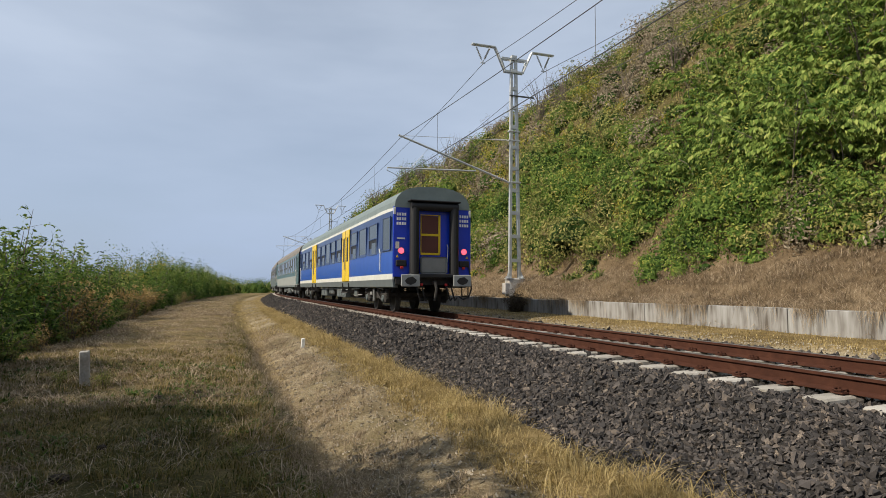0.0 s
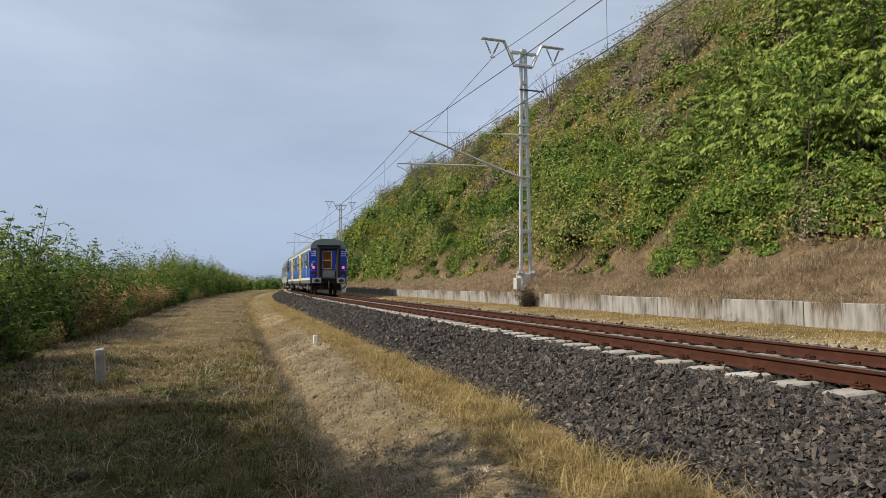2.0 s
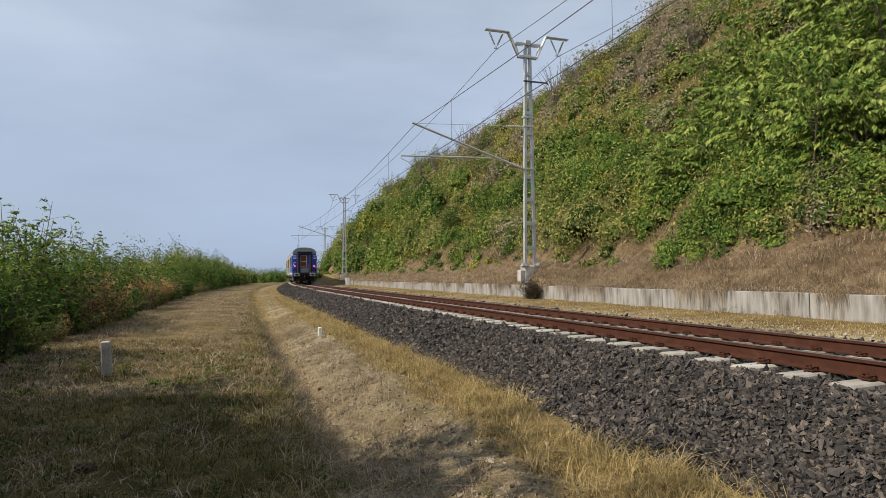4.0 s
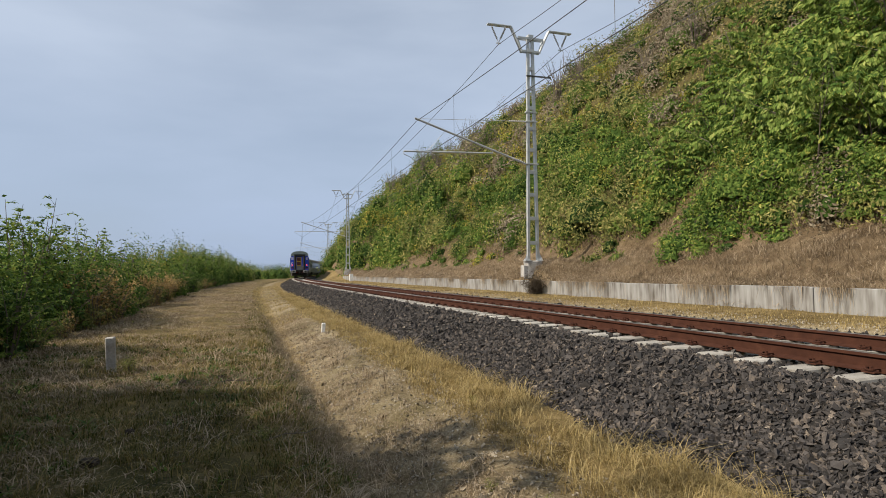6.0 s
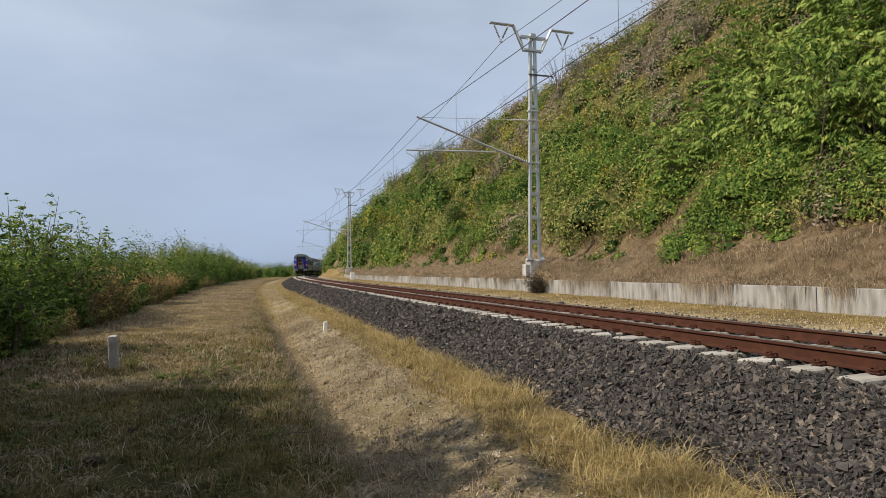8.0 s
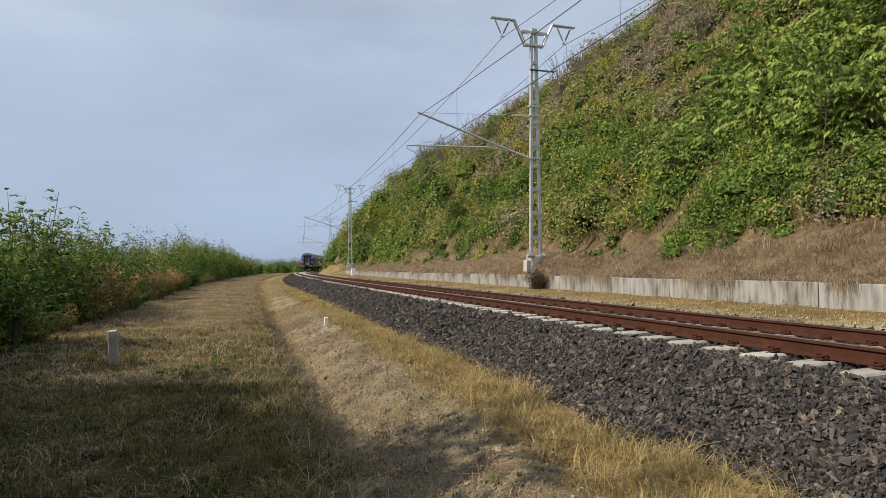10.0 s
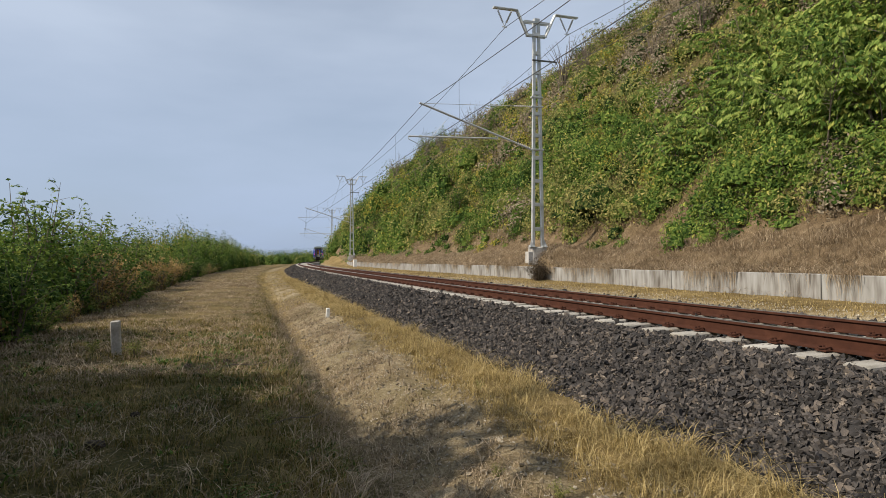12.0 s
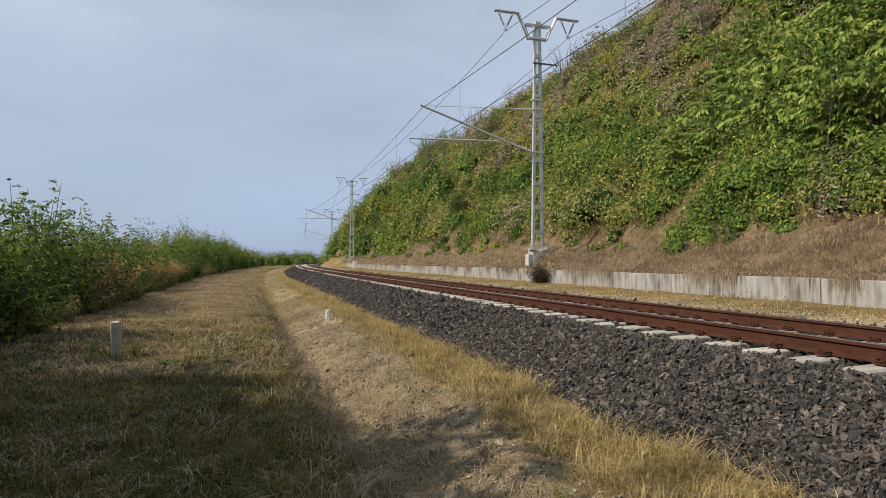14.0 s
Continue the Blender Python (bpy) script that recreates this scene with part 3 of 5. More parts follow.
# ---- plants ----
LEAF_STOPS = {
    "green": [(0.12, (0.050, 0.100, 0.020)), (0.45, (0.120, 0.195, 0.036)), (0.72, (0.205, 0.270, 0.055)), (0.95, (0.38, 0.37, 0.085))],
    "olive": [(0.12, (0.090, 0.110, 0.032)), (0.45, (0.190, 0.205, 0.060)), (0.72, (0.30, 0.29, 0.090)), (0.95, (0.45, 0.38, 0.14))],
    "lime": [(0.12, (0.085, 0.130, 0.025)), (0.45, (0.185, 0.265, 0.055)), (0.75, (0.31, 0.37, 0.095)), (0.95, (0.48, 0.46, 0.15))],
    "yellow": [(0.12, (0.13, 0.14, 0.022)), (0.45, (0.27, 0.26, 0.045)), (0.75, (0.42, 0.36, 0.065)), (0.95, (0.48, 0.33, 0.08))],
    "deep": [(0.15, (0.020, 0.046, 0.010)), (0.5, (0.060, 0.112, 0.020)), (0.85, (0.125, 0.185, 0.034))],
    "dark": [(0.15, (0.030, 0.022, 0.014)), (0.5, (0.065, 0.048, 0.030)), (0.85, (0.13, 0.095, 0.06))],
    "straw": [(0.15, (0.20, 0.12, 0.04)), (0.5, (0.38, 0.25, 0.09)), (0.85, (0.52, 0.38, 0.17))],
    "brown": [(0.15, (0.13, 0.10, 0.065)), (0.5, (0.25, 0.205, 0.14)), (0.85, (0.38, 0.32, 0.23))],
}
M_LEAF = {k: material(k + " leaves", v, scale=0.7, fine=5, fine_mix=0.3, rough=0.7, bump=0, island=0.8, trans=0.3, spec=0.12) for k, v in LEAF_STOPS.items()}
M_BARK = material("grey brown bark", [(0.2, (0.07, 0.055, 0.04)), (0.7, (0.17, 0.14, 0.11))], scale=4, fine=40, rough=0.9, bump=0.4)
M_DRY = material("dry yellow grass", [(0.1, (0.13, 0.088, 0.03)), (0.45, (0.32, 0.235, 0.09)), (0.8, (0.52, 0.41, 0.20))], scale=0.8, fine=6, rough=0.8, bump=0, island=0.7, trans=0.25, spec=0.2)
M_HAY = material("brown dry grass", [(0.1, (0.12, 0.085, 0.050)), (0.45, (0.28, 0.21, 0.135)), (0.8, (0.48, 0.385, 0.27))], scale=0.6, fine=6, rough=0.85, bump=0, island=0.7, trans=0.2, spec=0.2)
M_TURF = material("short grass", [(0.1, (0.034, 0.044, 0.009)), (0.36, (0.085, 0.090, 0.018)), (0.58, (0.185, 0.145, 0.046)), (0.90, (0.36, 0.26, 0.115))], scale=0.8, fine=5, rough=0.8, bump=0, island=0.7, trans=0.25, spec=0.2)


def unit(v):
    return v / np.maximum(1e-9, np.linalg.norm(v, axis=-1, keepdims=True))


def leaf_quads(c, d, side, length, width):
    """Diamond leaves from base c along d, with a slight fold."""
    nrm = np.cross(d, side)
    l, w = np.asarray(length)[:, None], np.asarray(width)[:, None]
    v = np.stack([c, c + d * l * 0.45 + side * w * 0.5 + nrm * w * 0.12, c + d * l, c + d * l * 0.45 - side * w * 0.5 + nrm * w * 0.12], 1)
    f = np.arange(len(c) * 4).reshape(-1, 4)
    return v.reshape(-1, 3), f


def fronds(rg, origin, heading, length, pairs, leaf, wide=0.38, droop=0.0):
    """Pinnate leaves: pairs of leaflets along drooping stalks."""
    n = len(origin)
    up = np.array([0, 0, 1.0])
    side = unit(np.cross(heading, up) + 1e-3)
    k = (np.arange(pairs) + 0.6) / pairs
    pos = origin[:, None] + heading[:, None] * (k[None, :, None] * length[:, None, None]) - up * (0.45 * (k ** 2)[None, :, None] * length[:, None, None])
    tang = unit(heading[:, None] - up * (0.9 * k)[None, :, None])
    out_c, out_d, out_s = [], [], []
    for sgn in (-1, 1):
        d = unit(sgn * side[:, None] * (0.9 - 0.45 * droop) + tang * 0.45 - up * (droop + rg.uniform(0.0, 0.5, (n, pairs, 1))) + rg.normal(0, 0.12, (n, pairs, 3)))
        s = unit(np.cross(d, np.cross(tang, d)) + tang * 0.2)
        out_c.append(pos.reshape(-1, 3)), out_d.append(d.reshape(-1, 3)), out_s.append(s.reshape(-1, 3))
    mid = unit(heading - up * 0.32)
    out_c.append(origin), out_d.append(mid), out_s.append(unit(np.cross(mid, up) + 1e-3))
    c, d, s = np.concatenate(out_c), np.concatenate(out_d), np.concatenate(out_s)
    ln = leaf * rg.uniform(0.75, 1.2, len(c))
    wd = ln * wide
    ln[-n:], wd[-n:] = length * 0.95, 0.012
    return leaf_quads(c, d, s, ln, wd)


def merge(parts):
    vs, fs, n = [], [], 0
    for v, f in parts:
        vs.append(v), fs.append(f + n)
        n += len(v)
    return np.concatenate(vs), np.concatenate(fs)


def shrub(kind, height, spread, stems, frond_n, pairs, leaf, leaf_mat, seed, scatter=0, bare=0.0, label="", thing_name="shrub", stem_name="stem", droop=0.0):
    rg = np.random.default_rng(seed)
    thing = empty(thing_name)
    bm = bmesh.new()
    org, head = [], []
    for k in range(stems):
        ang = rg.uniform(0, 2 * math.pi)
        lean = rg.uniform(0.05, 1.0) ** 0.7 * spread
        h = height * rg.uniform(0.55, 1.0) * (1 - 0.35 * (lean / max(spread, 0.01)) ** 2)
        tip = Vector((math.cos(ang) * lean, math.sin(ang) * lean, h))
        mid = Vector((tip.x * 0.38, tip.y * 0.38, h * 0.55)) + Vector(rg.normal(0, 0.06, 3)) * height * 0.5
        pts = [Vector((tip.x * 0.06, tip.y * 0.06, -0.35)), mid, tip]
        r0 = 0.007 * height + 0.006
        rod(bm, pts[0], pts[1], r0, 5, r0 * 0.6)
        rod(bm, pts[1], pts[2], r0 * 0.6, 4, r0 * 0.15)
        for j in range(frond_n):
            t = 0.18 + 0.82 * (j + rg.uniform(0, 1)) / frond_n
            q = pts[0].lerp(pts[1], t * 2) if t < 0.5 else pts[1].lerp(pts[2], t * 2 - 1)
            a2 = rg.uniform(0, 2 * math.pi)
            reach = rg.uniform(0.0, 0.22) * spread
            d = Vector((math.cos(a2), math.sin(a2), rg.uniform(-0.1, 0.8) + (0.8 if t > 0.92 else 0))).normalized()
            q2 = q + d * reach
            if reach > 0.12 * spread:
                rod(bm, q, q2, r0 * 0.2, 3, r0 * 0.1)
            org.append(q2), head.append(d)
    part(stem_name, bm, M_BARK, thing)
    parts = []
    if frond_n and bare < 1:
        keep = rg.random(len(org)) > bare
        o, hd = np.array(org)[keep], np.array(head)[keep]
        parts.append(fronds(rg, o, hd, leaf * 3.0 * rg.uniform(0.7, 1.25, len(o)), pairs, leaf, droop=droop))
    if scatter:
        o = np.array(org)[rg.integers(0, len(org), scatter)] + rg.normal(0, 0.07, (scatter, 3)) * (spread + 0.5 * height) * 0.55
        o[:, 2] = np.maximum(o[:, 2], -0.1)
        d = unit(rg.normal(0, 1, (scatter, 3)) + (0, 0, 0.3))
        s = unit(np.cross(d, rg.normal(0, 1, (scatter, 3))))
        ln = leaf * rg.uniform(0.8, 1.5, scatter)
        parts.append(leaf_quads(o, d, s, ln, ln * 0.55))
    v, f = merge(parts)
    raw("crown", v, f, M_LEAF[leaf_mat], thing)
    return tagged(thing, label, thing_name, group=kind)


SHRUBS = {
    "robinia": shrub("robinia shrubs", 3.0, 1.5, 10, 10, 7, 0.11, "green", 1, 300, label="green locust shrub with long feathery leaves on the slope"),
    "ailanthus": shrub("sumac shrubs", 2.6, 1.5, 8, 10, 9, 0.16, "green", 2, 100, label="bright green shrub with long drooping paired leaves on the slope", droop=0.6),
    "bush": shrub("broadleaf shrubs", 2.4, 1.6, 11, 7, 4, 0.12, "olive", 3, 900, label="dense olive green broadleaf bush on the slope"),
    "yellow": shrub("yellowing shrubs", 2.0, 1.3, 9, 8, 5, 0.11, "yellow", 4, 450, label="yellowing autumn bush on the dry slope"),
    "deep": shrub("dark shrubs", 2.8, 1.5, 10, 8, 5, 0.13, "deep", 5, 700, label="dark green dense bush on the slope"),
    "brown": shrub("withered shrubs", 2.0, 1.4, 18, 9, 3, 0.07, "brown", 6, 250, bare=0.3, label="grey brown withered bush with bare twigs"),
    "hedge": shrub("young locust trees", 3.5, 1.3, 11, 14, 8, 0.10, "green", 7, 500, label="young green locust tree with feathery leaves in the hedge", thing_name="young_tree", stem_name="trunk"),
    "weed": shrub("dry weeds", 1.5, 0.8, 14, 7, 3, 0.06, "straw", 8, 600, label="tall withered brown weed in front of the hedge", thing_name="weed"),
    "herb": shrub("green herbs", 1.3, 0.9, 12, 8, 4, 0.08, "olive", 9, 400, label="low green herb clump at the foot of the hedge", thing_name="herb"),
    "tree": shrub("locust trees", 6.4, 2.4, 16, 15, 7, 0.18, "green", 10, 2600, label="tall green locust tree standing in the hedge", thing_name="tree", stem_name="trunk"),
    "tumble": shrub("tumbled bushes", 1.25, 0.85, 46, 10, 3, 0.055, "dark", 12, 1600, label="dark withered bush leaning on the retaining wall"),
    "sumac": shrub("sumac shrubs", 2.4, 1.7, 8, 9, 12, 0.20, "lime", 13, 60, label="bright yellow green shrub with very long drooping paired leaves", droop=0.8),
    "goldenrod": shrub("dry weeds", 1.9, 0.9, 20, 6, 3, 0.07, "straw", 14, 700, label="tall golden brown seed heads in front of the hedge", thing_name="weed"),
    "twigs": shrub("bare shrubs", 3.4, 1.6, 22, 9, 3, 0.06, "brown", 11, 60, bare=0.75, label="leafless grey shrub with fine twigs on the hill's edge"),
}


def place(kind, s, u, scale, sink=0.0, squash=1.0):
    base = SHRUBS[kind]
    ob = copy_thing(base, Matrix.Translation(G(s, u, -sink)) @ Matrix.Rotation(random.uniform(0, 6.28), 4, "Z") @ Matrix.Rotation(random.uniform(-0.12, 0.12), 4, "X"))
    ob.scale = (scale, scale, scale * squash)
    return ob


def patch(s, u):
    """Where the slope is green (high) and where it lies open and dry (low)."""
    p = P(s, u)
    return nz(p.x, p.y, 0.085, 21) + 0.5 * nz(p.x, p.y, 0.23, 13)


def clumps(name, spots, label, category, tilt=0.0, cover=0.42):
    """Leafy domes: outward leaves over an uneven core, coloured dark for the shade within. spots: s, u, radius, height,
    leaf length, leaf kind.
    """
    rg = np.random.default_rng(len(spots))
    leaves, cores = {}, []
    a, b = np.meshgrid(np.arange(9) * 2 * math.pi / 9, np.array([0.0, 0.45, 0.9, 1.3]), indexing="ij")
    unit_dome = np.stack([np.cos(a) * np.cos(b), np.sin(a) * np.cos(b), np.sin(b)], -1).reshape(-1, 3)
    quads = np.array([(i * 4 + j, ((i + 1) % 9) * 4 + j, ((i + 1) % 9) * 4 + j + 1, i * 4 + j + 1) for i in range(9) for j in range(3)])
    for s, u, r, h, leaf, kind in spots:
        c = np.array(G(s, u, -0.1 * r))
        n = int(cover * 21 * r * (0.5 * r + 0.5 * h) / leaf ** 2)
        th = float(line_at(s)[2])
        axis = np.array([-math.cos(th) * tilt, -math.sin(th) * tilt, math.sqrt(1 - tilt * tilt)])
        d = unit(rg.normal(0, 1, (n, 3)) + axis * 0.5)
        below = np.minimum(0, d @ axis)
        d = d - 2 * below[:, None] * axis
        lump = 0.72 + 0.58 * rg.random((n, 1)) ** 2 * (rg.random((n, 1)) < 0.65) + 0.12 * np.sin(5 * d[:, :1] + s) * np.cos(4 * d[:, 1:2] + u)
        pos = c + d * lump * (r, r, h)
        nrm = unit(d + rg.normal(0, 0.45, (n, 3)))
        t = unit(np.cross(nrm, rg.normal(0, 1, (n, 3))) + (0, 0, -0.35))
        sd = unit(np.cross(t, nrm))
        ln = leaf * rg.uniform(0.65, 1.4, n)
        leaves.setdefault(kind, []).append(leaf_quads(pos, t, sd, ln, ln * 0.46))
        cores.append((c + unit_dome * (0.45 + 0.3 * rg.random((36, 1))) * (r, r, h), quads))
    for kind, parts in leaves.items():
        v, f = merge(parts)
        tagged(raw(name, v, f, M_LEAF[kind]), label, category, kind="stuff")
    # Solid cores in deep green, so that the gaps between leaves look shaded.
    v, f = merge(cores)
    tagged(raw(name + "_core", v, f, M_LEAF["deep"]), "dark cores painted as the shade inside " + label, category, kind="stuff")


# slope: leafy clumps all over, dry openings, single shrubs standing out of them
def mood(s, u):
    """Stands of one colour: low is lush and dark, high is sere and yellow."""
    p = P(s, u)
    return 0.9 * nz(p.x, p.y, 0.13, 61) + 0.45 * nz(p.x, p.y, 0.35, 63)


def bare_spot(s, u):
    """The red scarp near the crest and the grey openings below it."""
    return math.hypot((s - 25.6) / 1.9, (u - 18.8) / 1.0) < 1 or math.hypot((s - 28.0) / 2.0, (u - 16.6) / 0.8) < 1


random.seed(5)
spots = []
s = 3.0
while s < 190:
    wide = 1 + s / 95
    u = 8.1 - 3.4 * float(smooth(85, 108, s)) - 0.5 * float(smooth(34, 50, s))
    while u < 34:
        a, b = s + random.uniform(-0.6, 0.6) * wide, u + random.uniform(-0.4, 0.4) * wide
        u += (0.72 if u < 20 else 0.95) * wide
        v = patch(a, b) + 0.26 + 0.4 * float(smooth(34, 52, s))
        low = b < 9.0 and s < 34
        if bare_spot(a, b) or (low and v < 0.12) or (v < -0.2 and random.random() < 0.6) or random.random() < 0.04:
            continue
        dry = min(1, max(0, (b - 12.0) / 5)) * (1 - min(1, max(0, (26 - s) / 10)))
        k = mood(a, b) + 0.62 * dry + random.uniform(-0.22, 0.22) - (0.22 if s > 38 and b < 14 else 0.0)
        kind = "deep" if k < (-0.34 if s > 30 else -0.5) else "green" if k < 0.16 else "olive" if k < 0.5 else "brown" if random.random() < 0.3 + 0.45 * dry else "yellow" if random.random() < 0.45 else "olive"
        r = random.uniform(0.6, 1.15) * (0.85 + 0.15 * wide) * (0.6 if b < 8.8 else 1)
        big = b > 8.8 and random.random() < 0.22
        r *= random.uniform(1.5, 2.1) if big else random.uniform(0.7, 0.95)
        spots.append((a, b, r, r * random.uniform(0.75, 1.5 if not big else 1.25), 0.105 + 0.0022 * s, kind))
    s += 1.22 * wide
# thicket inside the bend, and bushes low on the near slope
for k in range(110):
    a = random.uniform(60, 185)
    b = (8.4 if a < 84 else 6.8 if a < 100 else 5.2) + 5.5 * random.random() ** 1.2
    r = random.uniform(1.3, 2.1)
    spots.append((a, b, r, random.uniform(2.2, 4.4), 0.27 + 0.0008 * a, random.choices(("green", "deep", "olive", "yellow"), (5, 2, 2, 0.8))[0]))
for k in range(120):
    a, b = random.uniform(8, 46), 8.6 + 6.0 * random.random()
    r = random.uniform(0.5, 1.05)
    spots.append((a, b, r, r * random.uniform(0.9, 1.5), 0.125, random.choices(("green", "deep", "olive", "yellow"), (4, 2.0, 2.5, 0.9))[0]))
for k in range(130):
    a, b = random.uniform(9, 70), 9.0 + 9.0 * random.random()
    r = random.uniform(0.3, 0.55)
    spots.append((a, b, r, r * 2.2, 0.10 + 0.002 * a, random.choice(("yellow", "lime", "yellow"))))
for k in range(34):
    a, b = random.uniform(8.5, 17), random.uniform(8.2, 9.8)
    r = random.uniform(0.45, 0.8)
    spots.append((a, b, r, r * random.uniform(0.9, 1.4), 0.115, random.choices(("green", "olive", "brown"), (3, 2, 1))[0]))
# one bush hangs down the bank to the wall
for a, b, r in ((18.0, 7.6, 0.55), (18.8, 7.0, 0.5), (19.4, 7.9, 0.7), (18.4, 8.5, 0.8), (17.4, 8.3, 0.6)):
    spots.append((a, b, r, r * 1.4, 0.115, "green"))
clumps("slope_bushes", spots, "mixed green and yellowing bushes covering the slope", "bushes", tilt=0.72, cover=0.44)
count = tries = 0
while count < 95 and tries < 4000:
    tries += 1
    s, u = 6 + 150 * random.random() ** 1.5, 9.2 + 24 * random.random() ** 1.3
    v = patch(s, u)
    if bare_spot(s, u) or (v < -0.3 and random.random() < 0.6):
        continue
    dry = min(1, max(0, (u - 15) / 9))
    r = random.random()
    if s < 36 and u < 16 and r < 0.75:
        kind = "ailanthus" if r < 0.5 else "robinia"
    elif dry > 0.25 and r < 0.65:
        kind = random.choice(("brown", "yellow", "twigs", "twigs"))
    else:
        kind = random.choices(("robinia", "bush", "deep", "yellow", "brown"), (4, 3, 1.5, 1, 0.8))[0]
    place(kind, s, u, random.uniform(0.75, 1.15) * (1 + 0.5 * s / 150), 0.15)
    count += 1
# long drooping leaves close by, low on the slope
for k in range(62):
    place(random.choices(("ailanthus", "sumac", "robinia"), (2, 3.5, 0.8))[0], random.uniform(7.5, 24), 9.2 + 8.5 * random.random(), random.uniform(0.85, 1.4), 0.1)
for s, u, sc in ((18.2, 7.6, 0.55), (19.2, 8.2, 0.7), (17.6, 8.6, 0.6), (13.0, 8.5, 0.6), (14.4, 8.8, 0.7), (11.6, 8.6, 0.7)):
    place("ailanthus", s, u, sc, 0.1)
for k in range(26):
    place(random.choice(("twigs", "robinia", "twigs", "brown")), random.uniform(48, 150), random.uniform(13, 24), random.uniform(1.1, 1.7), 0.2)

# hedge of young locust along the shelf, on past the camera
random.seed(9)
spots = []
for k in range(300):
    s = -14 + 158 * (k / 300) ** 1.15 + random.uniform(-1, 1)
    depth = random.random()
    r = random.uniform(0.75, 1.25) * (1 + 0.35 * float(smooth(58, 80, s)))
    h = random.uniform(2.3, 3.2) * (0.68 + 0.55 * depth) * (1 + 0.65 * float(smooth(56, 80, s)))
    # Mix leans to deep leaves: the front's shade is put into their colour.
    kind = random.choices(("green", "olive", "deep", "yellow"), (2.4, 1.2, 6.0, 0.2 + 1.6 * float(smooth(50, 75, s))))[0]
    spots.append((s, -11.2 - 7 * depth ** 1.3, r, h, 0.115 + 0.0014 * max(0, s), kind))
for k in range(130):
    a, b = (random.uniform(165, 235), random.uniform(-26, -4.8)) if k < 85 else (random.uniform(150, 260), random.uniform(-60, -20))
    spots.append((a, b, random.uniform(1.8, 2.8), random.uniform(3.0, 4.6), 0.36, random.choice(("deep", "deep", "olive", "green"))))
clumps("hedge_bushes", spots, "dense green bushes of the hedge", "bushes", cover=0.40)
for k in range(54):
    s = 12 + 125 * (k / 54) ** 1.3 + random.uniform(-1, 1)
    tall = 1.0 + 0.40 * float(smooth(56, 80, s))
    place(random.choices(("hedge", "robinia", "ailanthus"), (5, 2, 0.7))[0], s, -11.6 - 5 * random.random(), random.uniform(0.85, 1.2) * tall * 1.12, 0.1)
for s, u, sc in ((23.5, -12.3, 1.5), (25.5, -12.8, 1.55), (27.0, -12.0, 1.4), (31.0, -12.6, 1.4), (21.0, -12.6, 1.6), (34.5, -12.4, 1.4)):
    place("robinia", s, u, sc * 0.82, 0.05)
for k in range(15):
    s = random.choice((random.uniform(22, 27), random.uniform(34, 52)))
    place("goldenrod", s, -10.55 - random.uniform(0, 0.6), random.uniform(0.75, 1.1), 0.05)
for k in range(70):
    s = 8 + 80 * (k / 70) ** 1.3 + random.uniform(-0.6, 0.6)
    place(random.choices(("herb", "weed", "deep", "robinia"), (3, 0.9, 1.6, 1.0))[0], s, -10.6 - random.uniform(0, 0.7), random.uniform(0.45, 0.85), 0.05)
for s, u, sc in ((-3.0, -11.6, 1.0), (0.6, -12.6, 1.08), (3.6, -12.0, 1.2), (6.4, -13.2, 1.38), (8.6, -12.4, 1.12), (5.0, -15.5, 1.2), (2.2, -14.6, 1.15), (7.6, -14.8, 1.14), (-1.4, -14.0, 1.15), (7.2, -11.7, 0.9), (5.3, -12.9, 1.3), (8.8, -13.2, 1.24), (6.5, -16.5, 1.3), (9.6, -15.8, 1.15), (3.2, -13.4, 1.1), (11.6, -13.2, 0.8), (13.6, -13.4, 0.78), (15.4, -13.0, 0.7)):
    place("tree", s, u, sc, 0.1)
place("tumble", 24.5, 4.85, 0.85, 0.0, 0.9)
place("tumble", 25.0, 5.0, 0.7, 0.0, 0.9)
for s, u, sc in ((13.1, -8.2, 0.28), (13.4, -8.9, 0.2), (6.2, -4.3, 0.13), (6.9, -4.5, 0.10), (8.3, -6.3, 0.16), (10.5, -6.9, 0.14), (4.9, -6.2, 0.15), (5.6, -5.9, 0.18), (9.6, -3.6, 0.12), (4.4, -4.6, 0.12)):
    weed = place("herb", s, u, sc)
    tagged(weed, "small green weed in the dry ground", "weed", group="small weeds")
for ob in SHRUBS.values():
    for c in (*ob.children_recursive, ob):
        bpy.data.objects.remove(c)


def blades(name, count, sampler, height, width, mat, label, lean=0.5, seed=1, category="grass"):
    """Bent blades of two faces each, every blade an island."""
    rg = np.random.default_rng(seed)
    pts = np.array([sampler(rg) for _ in range(count)])
    h = height * rg.lognormal(0, 0.35, count)
    ang = rg.uniform(0, 2 * math.pi, count)
    side = np.stack([np.cos(ang), np.sin(ang), 0 * ang], -1)
    bend = np.stack([-np.sin(ang), np.cos(ang), 0 * ang], -1) * (lean * rg.normal(0, 1, count) * h)[:, None]
    w = (width * rg.uniform(0.7, 1.3, count))[:, None]
    up = np.array([0, 0, 1.0])
    mid, tip = pts + bend * 0.35 + up * (h * 0.6)[:, None], pts + bend + up * (h * np.clip(1 - lean * 0.3, 0.3, 1))[:, None]
    low = pts - up * 0.02
    v = np.stack([low - side * w, low + side * w, mid + side * w * 0.7, mid - side * w * 0.7, tip + side * w * 0.15, tip - side * w * 0.15], 1)
    f = np.array([(0, 1, 2, 3), (3, 2, 4, 5)])
    f = (f[None] + (np.arange(count) * 6)[:, None, None]).reshape(-1, 4)
    return tagged(raw(name, v.reshape(-1, 3), f, mat), label, category, kind="stuff")


